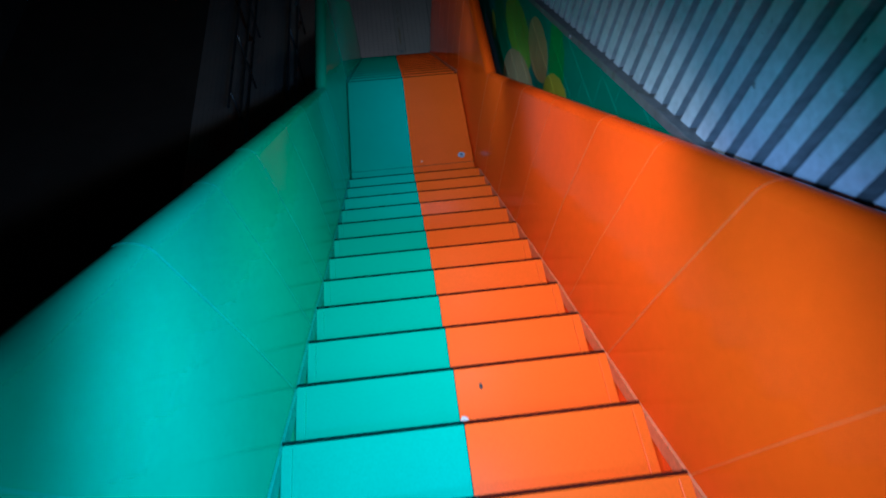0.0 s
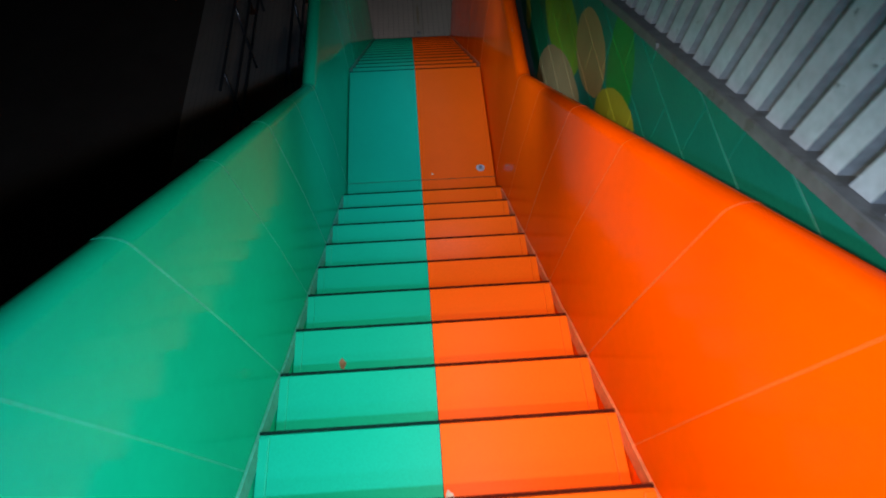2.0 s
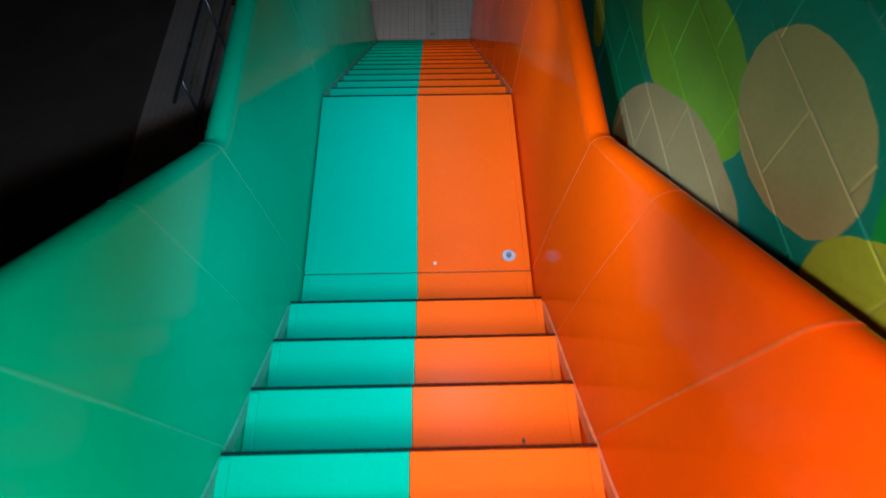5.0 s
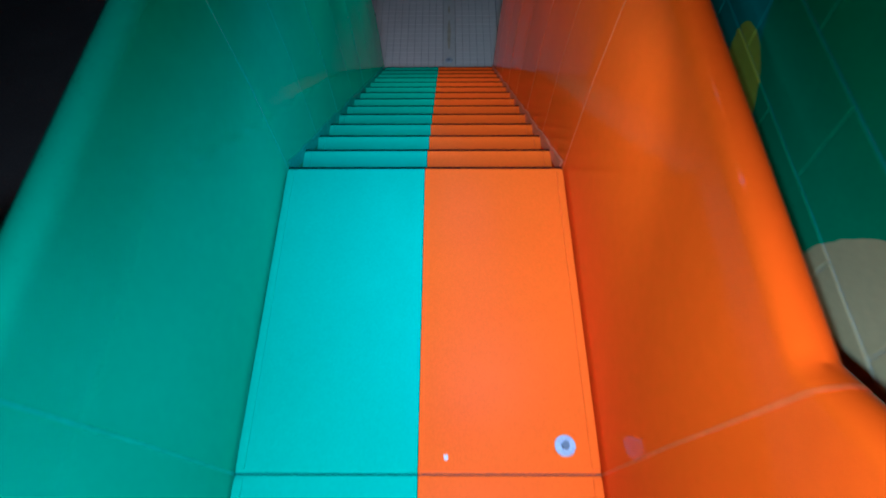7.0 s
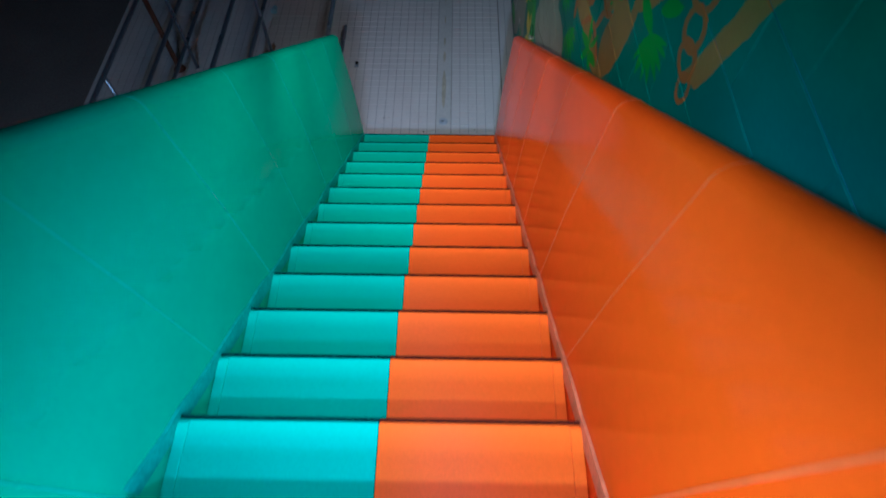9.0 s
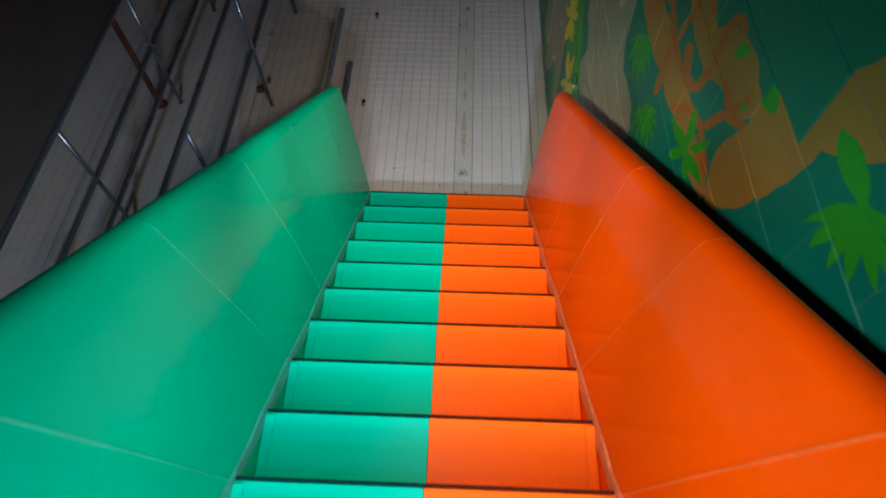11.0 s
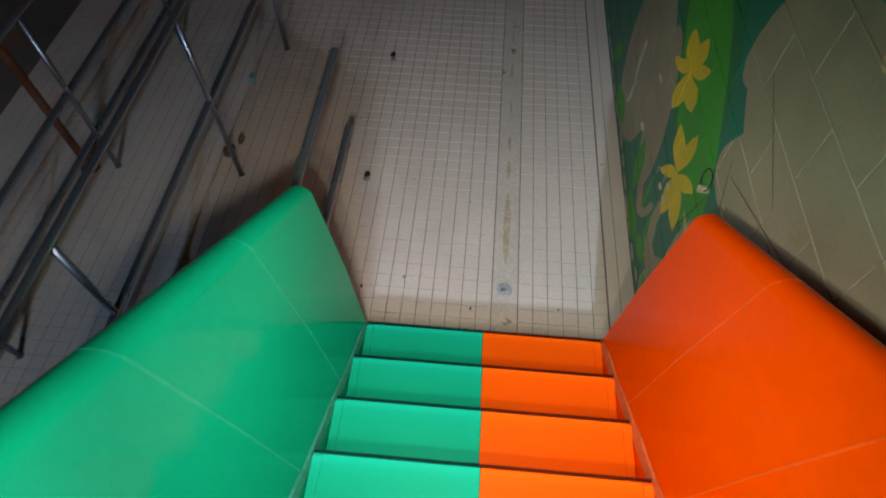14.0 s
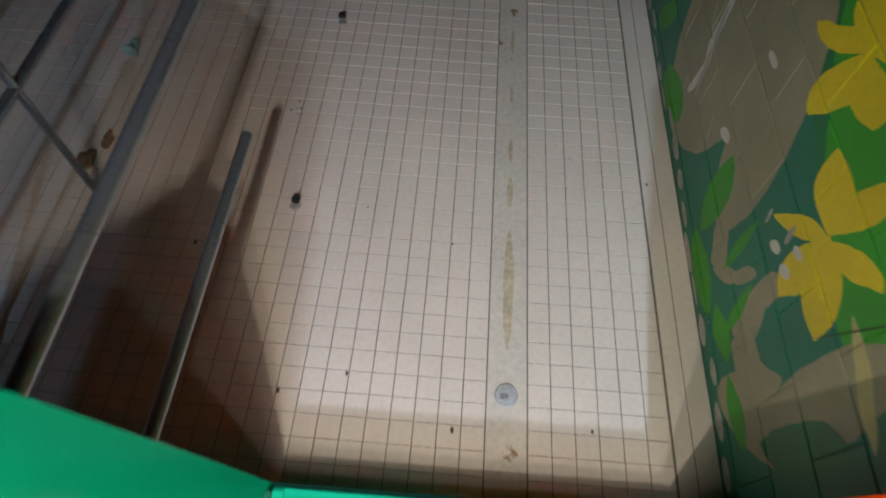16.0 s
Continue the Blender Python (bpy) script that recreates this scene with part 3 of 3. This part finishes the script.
    shapes("oval", (1.49, 0.32), (-0.002, -0.083), (0.021, -0.011), CHIP, 4)
    shapes("oval", (1.47, 0.21), (-0.018, -0.033), (0.021, -0.014), CHIP, 4)
    shapes("oval", (1.46, 0.10), (0.010, -0.090), (0.022, -0.014), CHIP, 4)
    return finish_mural(m)


UPPER, MIDDLE, LOWER = mural_upper(), mural_middle(), mural_lower()

# courses of blocks; only those that show above the side panels are laid
COURSE, LENGTH = 0.1835, 0.356
block_meshes = {}


def block_mesh(mat):
    key = mat.name
    if key not in block_meshes:
        bm = bmesh.new()
        w, h, b = LENGTH / 2 - 0.0008, COURSE / 2 - 0.0016, 0.0022
        back = [bm.verts.new((0.012, sy * w, sz * h)) for sy, sz in ((-1, -1), (1, -1), (1, 1), (-1, 1))]
        edge = [bm.verts.new((-0.001, sy * w, sz * h)) for sy, sz in ((-1, -1), (1, -1), (1, 1), (-1, 1))]
        face = [bm.verts.new((-0.0032, sy * (w - b), sz * (h - b))) for sy, sz in ((-1, -1), (1, -1), (1, 1), (-1, 1))]
        for a, c in ((back, edge), (edge, face)):
            for k in range(4):
                bm.faces.new((a[k], a[(k + 1) % 4], c[(k + 1) % 4], c[k]))
        bm.faces.new(face)
        bmesh.ops.recalc_face_normals(bm, faces=bm.faces)
        me = bpy.data.meshes.new("block")
        bm.to_mesh(me)
        bm.free()
        me.materials.append(mat)
        block_meshes[key] = me
    return block_meshes[key]


def ledge_line(y):
    return 4.01 - 0.436 * (y + 4.582)


def lay_blocks():
    for row in range(-3, 30):
        z = 3.167 + (row - 18) * COURSE + COURSE / 2
        shift = LENGTH / 2 if row % 2 else 0.0
        for col in range(-8, 19):
            y = -3.81 + col * LENGTH + shift + LENGTH / 2
            low = top_line(y) - 0.3 if y < -0.35 else -1
            if z + COURSE / 2 < max(low, FLOOR) or z - COURSE / 2 > min(ledge_line(y) + 0.03, top_line(min(y, 0)) + 1.5) or y > 2.9:
                continue
            ob = new("block", block_mesh(UPPER if y < -2.9 else MIDDLE if y < -1.35 else LOWER))
            ob.location = (WALL, y, z)
            ob.parent = wall


# ---- sloping steel ledge and corrugated sheet over the upper flight ----
def steel_ledge():
    ledge = tagged(empty("steel_ledge", (WALL, -4.4, 3.86)), "sloping grey steel angle ledge bolted along the painted wall", "ledge", kind="structure")
    back = ledge.matrix_world.inverted()
    rows = []
    for y in (-8.8, -0.4):
        z = ledge_line(y)
        rows.append([(WALL + 0.01, y, z), (0.643, y, z), (0.64, y, z + 0.003), (0.64, y, z + 0.031), (0.643, y, z + 0.034), (WALL + 0.01, y, z + 0.034)])
    bm = loft(bmesh.new(), rows)
    bm.transform(back)
    part("angle_bar", bm, DULL, ledge)
    for y in (-7.4, -6.3, -5.22, -4.1, -3.0):
        z = ledge_line(y) + 0.018
        bm = tube(bmesh.new(), (0.641, y, z), (0.633, y, z), 0.011, 6)
        bm.transform(back)
        part("bolt_head", bm, DULL, ledge)


def corrugated_sheet():
    """Trapezoid ribs, cut along the slope of the ledge."""
    pitch, deep = 0.082, 0.038
    bm = bmesh.new()
    y, prev = -5.922 - 35 * pitch, None
    while y < -0.9:
        for dy, dx in ((0.0, 0.0), (0.017, 0.0), (0.024, -deep), (0.074, -deep)):
            yy = y + dy
            base = ledge_line(yy) + 0.035
            x = 0.709 + dx
            ring = [bm.verts.new((x + 0.07 * up, yy, base + up)) for up in (0.0, 0.9, 2.3)]
            ring += [bm.verts.new((x + 0.07 * up + 0.004, yy, base + up)) for up in (0.0, 2.3)]
            if prev:
                for low in (0, 1):
                    # crests keep the plain sheet; grooves and flanks get the painted shade
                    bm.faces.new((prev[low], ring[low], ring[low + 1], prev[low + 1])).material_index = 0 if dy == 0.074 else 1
                bm.faces.new((prev[3], ring[3], ring[0], prev[0]))
                bm.faces.new((prev[2], ring[2], ring[4], prev[4]))
                bm.faces.new((prev[4], ring[4], ring[3], prev[3]))
            prev = ring
        y += pitch
    bmesh.ops.recalc_face_normals(bm, faces=bm.faces)
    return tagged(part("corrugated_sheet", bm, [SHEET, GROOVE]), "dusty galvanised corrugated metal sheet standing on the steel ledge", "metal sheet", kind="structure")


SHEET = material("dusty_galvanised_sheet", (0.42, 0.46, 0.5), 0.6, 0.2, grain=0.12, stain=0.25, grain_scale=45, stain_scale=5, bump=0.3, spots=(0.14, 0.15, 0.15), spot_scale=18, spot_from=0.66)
# darker zinc: the shade in grooves and on rib flanks, put into colour
GROOVE = material("shaded_zinc_groove", (0.14, 0.155, 0.17), 0.8, 0.0, grain=0.2, stain=0.4, grain_scale=45, stain_scale=5, bump=0.3)
steel_ledge()
corrugated_sheet()


# ---- railings on the floor ----
def railing(x, y0, y1, heights, posts, label, group="", caps=True):
    rail = tagged(empty("railing", (x, y0, FLOOR)), label, "railing", group)
    back = rail.matrix_world.inverted()
    r = 0.0165
    for z in heights:
        bm = tube(bmesh.new(), (x, y0, z), (x, y1, z), r, 16)
        tube(bm, (x, y1, z), (x, y1 + 0.003, z), r * 0.92, 16)
        bm.transform(back)
        part("rail", bm, STEEL, rail, smooth=False).data.set_sharp_from_angle(angle=radians(40))
    for y in posts:
        bm = tube(bmesh.new(), (x + 0.002, y, FLOOR), (x + 0.002, y, max(heights) - 0.004), 0.0135, 14)
        bm.transform(back)
        post = part("post", bm, STEEL, rail)
        bm = tube(bmesh.new(), (x + 0.002, y, FLOOR), (x + 0.002, y, FLOOR + 0.004), 0.019, 18, 0.017)
        bm.transform(back)
        part("flange", bm, DULL, post)
        bpy.context.view_layer.update()
    for ob in rail.children_recursive:
        ob.data.polygons.foreach_set("use_smooth", [len(q.vertices) == 4 for q in ob.data.polygons])
    return rail


railing(-0.675, -0.16, 0.80, (0.78,), (-0.12,), "short cut-off stainless steel handrail beside the foot of the stair", "handrails")
railing(-0.69, -0.03, 0.845, (0.32,), (0.02,), "low cut-off stainless steel handrail beside the foot of the stair", "handrails")
railing(-1.39, -1.6, 3.4, (0.78, 0.32), (-1.32, -0.2, 0.955, 2.05, 3.2), "tubular steel railing with two rails on the tiled floor", "railings")
railing(-2.1, -1.6, 3.4, (0.75, 0.32, 0.045), (-1.32, -0.2, 0.955, 2.05, 3.2), "tubular steel railing with three rails on the tiled floor", "railings")


def rusty_pipe():
    ob = tagged(empty("rusty_pipe", (-2.25, 0.93, FLOOR)), "rusty brown iron pipe standing beside the railing", "pipe")
    part("pipe", tube(bmesh.new(), (0, 0, 0), (0.0, -0.01, 0.82), 0.021, 14), RUST, ob)
    bm = tube(bmesh.new(), (0, 0, 0), (0, 0, 0.012), 0.055, 10, 0.045)
    tube(bm, (0, 0, 0.012), (0, 0, 0.05), 0.032, 10, 0.024)
    part("flange", bm, RUST, ob)


rusty_pipe()


# ---- small things on floor, landing and wall ----
def floor_stud(x, y, lean):
    ob = tagged(empty("floor_stud", (x, y, FLOOR)), "short chromed floor stud with a black cap", "stud", "studs in the floor")
    bm = tube(bmesh.new(), (0, 0, 0), (lean * 0.4, 0, 0.034), 0.0125, 14)
    part("pin", bm, STEEL, ob)
    bm = tube(bmesh.new(), (lean * 0.4, 0, 0.034), (lean * 0.5, 0, 0.046), 0.016, 14, 0.014)
    part("cap", bm, BLACK, ob)
    bm = tube(bmesh.new(), (0, 0, 0), (0, 0, 0.004), 0.021, 14, 0.018)
    part("collar", bm, CAULK, ob)


floor_stud(-0.685, 0.985, 0.02)
floor_stud(-0.672, 2.0, 0.0)


RIMM = material("scuffed_zinc", (0.4, 0.41, 0.42), 0.5, 0.2, grain=0.2, stain=0.3, grain_scale=120)


def drain_cap():
    ob = tagged(empty("drain_cover", (0.1, 0.34, FLOOR)), "round worn metal drain cover set in the grey strip", "drain cover")
    bm = tube(bmesh.new(), (0, 0, -0.002), (0, 0, 0.007), 0.037, 28, 0.033)
    part("rim", bm, RIMM, ob)
    bm = tube(bmesh.new(), (0, 0, 0.004), (0, 0, 0.0095), 0.026, 24, 0.022)
    part("lid", bm, RIMM, ob)
    for k in range(4):
        bm = box(bmesh.new(), -0.018 + k * 0.006, -0.015 + k * 0.006, -0.014, 0.004, 0.0093, 0.0101)
        part("slot", bm, BLACK, ob)


drain_cap()


def landing_bolt():
    ob = tagged(empty("bolt", (0.409, -3.932, Z1)), "galvanised bolt with a round washer in the orange landing", "bolt")
    part("washer", tube(bmesh.new(), (0, 0, 0.0005), (0, 0, 0.004), 0.03, 24, 0.028), RIMM, ob)
    bm = tube(bmesh.new(), (0, 0, 0.004), (0, 0, 0.015), 0.0125, 6, 0.0115)
    part("hexagon_head", bm, DULL, ob)


landing_bolt()
PLASTIC = material("pale_blue_plastic", (0.25, 0.42, 0.45), 0.35)
LITTER = material("dry_brown_leaf", (0.2, 0.12, 0.06), 0.8, grain=0.25, stain=0.4)
CHIPM = material("bare_primer", (0.62, 0.55, 0.48), 0.7, grain=0.15, stain=0.2)
GRIME = material("grime", (0.05, 0.035, 0.03), 0.8, grain=0.2, stain=0.3)
CORD = material("frayed_cord", (0.45, 0.4, 0.26), 0.85, grain=0.2, stain=0.3)


def bottle_neck():
    ob = tagged(empty("bottle_neck", (-1.53, 1.73, FLOOR)), "broken-off pale blue plastic bottle neck on the tiles", "litter")
    bm = tube(bmesh.new(), (0, 0.035, 0.022), (0, -0.005, 0.022), 0.016, 16)
    tube(bm, (0, -0.005, 0.022), (0, -0.04, 0.024), 0.016, 16, 0.03)
    part("neck", bm, PLASTIC, ob)
    part("ring", tube(bmesh.new(), (0, 0.012, 0.022), (0, 0.018, 0.022), 0.021, 16), PLASTIC, ob)


def scrap(name, place, size, mat, label, seed, high=0.02, category="litter"):
    """A crumpled flat scrap with an uneven rim."""
    rng = random.Random(seed)
    bm = bmesh.new()
    rim = []
    for k in range(11):
        a, q = k * math.tau / 11, size * rng.uniform(0.55, 1.1)
        rim.append((math.cos(a) * q * 0.6, math.sin(a) * q, rng.uniform(0.2, 1.0) * high))
    top = [bm.verts.new(c) for c in rim]
    low = [bm.verts.new((c[0] * 0.96, c[1] * 0.96, 0.0)) for c in rim]
    mid = bm.verts.new((0, 0, high * 0.7))
    for k in range(11):
        bm.faces.new((top[k], top[(k + 1) % 11], mid))
        bm.faces.new((low[k], low[(k + 1) % 11], top[(k + 1) % 11], top[k]))
    bm.faces.new(low[::-1])
    ob = part(name, bm, mat)
    ob.location = place
    return tagged(ob, label, category)


bottle_neck()
scrap("dry_leaf", (-1.5, 1.12, FLOOR), 0.06, LITTER, "crumpled dry brown leaf on the tiles", 3, 0.03)
scrap("dry_leaf", (-1.46, 1.22, FLOOR), 0.045, LITTER, "curled dry brown leaf on the tiles", 4, 0.025)
scrap("paint_flake", (0.077, -3.965, Z1), 0.011, CHIPM, "white paint flake on the landing", 5, 0.002)
for k, (x, y, i, s) in enumerate(((0.014, -6.235, 8, 0.022), (-0.1, -5.335, 4, 0.014), (-0.325, -5.72, 6, 0.022), (0.01, -6.67, 10, 0.03))):
    chip = scrap("bare_patch", (x, y, Z1 + (i + 1) * R2 + 0.0006), s, LITTER if k == 2 else CHIPM, "", 20 + k, 0.0008)
    chip.name = "bare_patch"
    chip.parent = stair
    chip.pop("category", None)
for k, (x, y, i, s) in enumerate(((0.079, -6.556, 10, 0.012), (0.329, -4.851, 2, 0.01), (0.445, -5.046, 3, 0.014))):
    speck = scrap("grime_speck", (x, y, Z1 + (i + 1) * R2 + 0.0006), s, GRIME, "", 40 + k, 0.001)
    speck.parent = stair
    speck.pop("category", None)
rng = random.Random(9)
for k in range(9):
    speck = scrap("grime_speck", (-0.771 + rng.uniform(-0.03, 0.03), 1.466 + rng.uniform(-0.04, 0.04), FLOOR + 0.0008), rng.uniform(0.003, 0.007), GRIME, "", 60 + k, 0.001)
    speck.parent = floor
    speck.pop("category", None)
for k, (x, y) in enumerate(((-0.1, 0.87), (-0.4, 0.37), (-0.06, 0.22), (0.33, 1.3), (0.36, 0.25), (-0.6, 0.3), (-0.42, 1.0), (0.62, 1.2), (-1.0, 0.8))):
    speck = scrap("grime_speck", (x, y, FLOOR + 0.0008), 0.006 + 0.003 * (k % 3), GRIME, "", 80 + k, 0.001)
    speck.parent = floor
    speck.pop("category", None)


STAIN = material("rust_stain", (0.4, 0.33, 0.23), 0.75, grain=0.2, stain=0.35, stain_scale=14)
PALE = material("bare_grey_filler", (0.4, 0.38, 0.34), 0.8, grain=0.15, stain=0.3, stain_scale=20)


def streak(name, place, length, width, mat, parent, seed, across=(1, 0, 0), along=(0, 1, 0), lift=0.0005):
    """A thin ragged smear along one direction, tapering to its ends."""
    rng = random.Random(seed)
    across, along = Vector(across).normalized(), Vector(along).normalized()
    up = across.cross(along)
    left, right, n = [], [], 14
    for k in range(n + 1):
        u = k / n
        w = width * (0.15 + math.sin(math.pi * u) ** 0.6) * rng.uniform(0.85, 1.0) / 2
        c = Vector(place) + along * (u - 0.5) * length + across * rng.uniform(-0.06, 0.06) * width
        left.append(c - across * w)
        right.append(c + across * w)
    bm = bmesh.new()
    rows = [[a, b, b + up * lift, a + up * lift] for a, b in zip(left, right)]
    loft(bm, rows)
    return part(name, bm, mat, parent)


# rust along the drain strip, worn filler at the foot of the wall, cracks and scratches in the painting
for k, (y, length, width) in enumerate(((0.72, 0.46, 0.034), (1.12, 0.14, 0.022), (1.32, 0.12, 0.016), (1.62, 0.1, 0.014), (1.95, 0.16, 0.014), (2.3, 0.12, 0.012))):
    streak("rust_stain", (0.1, y, FLOOR - 0.0014), length, width, STAIN, floor, 300 + k)
for k in range(16):
    rng = random.Random(400 + k)
    y = 0.15 + k * 0.15
    streak("filler_patch", (WALL - 0.0052, y, FLOOR + 0.035 + rng.uniform(-0.02, 0.03)), rng.uniform(0.08, 0.17), rng.uniform(0.015, 0.045), PALE, wall, 420 + k, (0, 0, -1), (0, 1, 0))
for k, (y, z, dy, dz, length) in enumerate(((0.12, 0.72, -0.6, -1.0, 0.42), (0.3, 0.52, 0.3, -1.0, 0.36), (-0.05, 0.95, -1.0, 0.35, 0.5), (0.1, 1.12, 1.0, 0.5, 0.4))):
    streak("crack", (WALL - 0.0052, y, z), length, 0.003, GRIME, wall, 460 + k, (0, dz, -dy), (0, dy, dz))
for k, (y, z, dy, dz, length, width) in enumerate(((1.45, 0.2, 0.25, 1.0, 0.34, 0.02), (1.62, 0.36, 0.8, 1.0, 0.3, 0.012), (1.2, 0.1, 0.6, 1.0, 0.1, 0.02), (0.62, 0.36, 0.3, 1.0, 0.06, 0.02), (0.72, 0.3, 0.3, 1.0, 0.05, 0.014))):
    streak("scratch", (WALL - 0.0052, y, z), length, width, PALE, wall, 480 + k, (0, dz, -dy), (0, dy, dz))


def wall_plug():
    ob = tagged(empty("wall_anchor", (WALL - 0.005, 0.27, 0.7)), "pale plastic wall anchor with a loop of cord", "wall anchor")
    part("plug", tube(bmesh.new(), (0.004, 0, 0), (-0.03, -0.004, 0.008), 0.012, 12, 0.014), CORD, ob)
    bm = bmesh.new()
    prev = Vector((-0.02, 0.0, 0.0))
    for k in range(1, 15):
        a = k * math.tau / 14
        q = Vector((-0.02 - 0.006 * math.sin(a), 0.028 * math.sin(a), 0.05 - 0.05 * math.cos(a)))
        tube(bm, prev, q, 0.0022, 6)
        prev = q
    part("cord", bm, BLACK, ob)


wall_plug()
lay_blocks()


# ---- floor tiles, with the grey drain strip between them ----
STRIP0, STRIP1, RIM = 0.0374, 0.166, 0.6
STRIPM = material("grey_grout_strip", (0.5, 0.45, 0.39), 0.55, grain=0.1, stain=0.18, stain_scale=6, grain_scale=50, spots=(0.24, 0.16, 0.09), spot_scale=7, spot_from=0.63)
part("drain_strip", box(bmesh.new(), STRIP0 + 0.003, STRIP1 - 0.003, 0.0, 6.0, FLOOR - 0.006, FLOOR - 0.0015), STRIPM, floor)
part("edge_strip", box(bmesh.new(), RIM + 0.003, RIM + 0.058, 0.0, 6.0, FLOOR - 0.006, FLOOR - 0.002), TILE_MAT, floor)
part("edge_strip", box(bmesh.new(), RIM + 0.061, WALL - 0.006, 0.0, 6.0, FLOOR - 0.006, FLOOR - 0.0012), TILE_MAT, floor)


def tile_mesh():
    bm = bmesh.new()
    w, b = TILE / 2 - 0.0013, 0.0008
    low = [bm.verts.new((sx * w, sy * w, -0.006)) for sx, sy in ((-1, -1), (1, -1), (1, 1), (-1, 1))]
    edge = [bm.verts.new((sx * w, sy * w, -0.0012)) for sx, sy in ((-1, -1), (1, -1), (1, 1), (-1, 1))]
    face = [bm.verts.new((sx * (w - b), sy * (w - b), 0.0)) for sx, sy in ((-1, -1), (1, -1), (1, 1), (-1, 1))]
    for a, c in ((low, edge), (edge, face)):
        for k in range(4):
            bm.faces.new((a[k], a[(k + 1) % 4], c[(k + 1) % 4], c[k]))
    bm.faces.new(face)
    me = bpy.data.meshes.new("tile")
    bm.to_mesh(me)
    bm.free()
    me.materials.append(TILE_MAT)
    return me


def lay_tiles():
    me = tile_mesh()
    co = [tuple(v.co) for v in me.vertices]
    polys = [tuple(q.vertices) for q in me.polygons]
    rng = random.Random(5)
    verts, faces, count = [], [], 0
    columns = [STRIP0 - (k + 0.5) * TILE for k in range(42)] + [STRIP1 + (k + 0.5) * TILE for k in range(6)]
    for row in range(-36, 62):
        y = 0.3097 + (row + 0.5) * TILE * 0.99
        for x in columns:
            if row < -4 and x > -0.66:
                continue
            z = FLOOR + rng.uniform(-0.0007, 0.0004)
            if -0.72 < x and 0.0 < y < 1.22 and count < 300:
                ob = new("tile", me)
                ob.location = (x, y, z)
                ob.rotation_euler = (rng.uniform(-0.004, 0.004), rng.uniform(-0.004, 0.004), rng.uniform(-0.008, 0.008))
                ob.parent = floor
                count += 1
            else:
                base = len(verts)
                verts.extend((x + c[0], y + c[1], z + c[2]) for c in co)
                faces.extend(tuple(base + k for k in q) for q in polys)
    rest = bpy.data.meshes.new("tile_field")
    rest.from_pydata(verts, [], faces)
    rest.materials.append(TILE_MAT)
    ob = new("tile_field", rest)
    ob.parent = floor
    tagged(ob, "", kind="stuff")


lay_tiles()
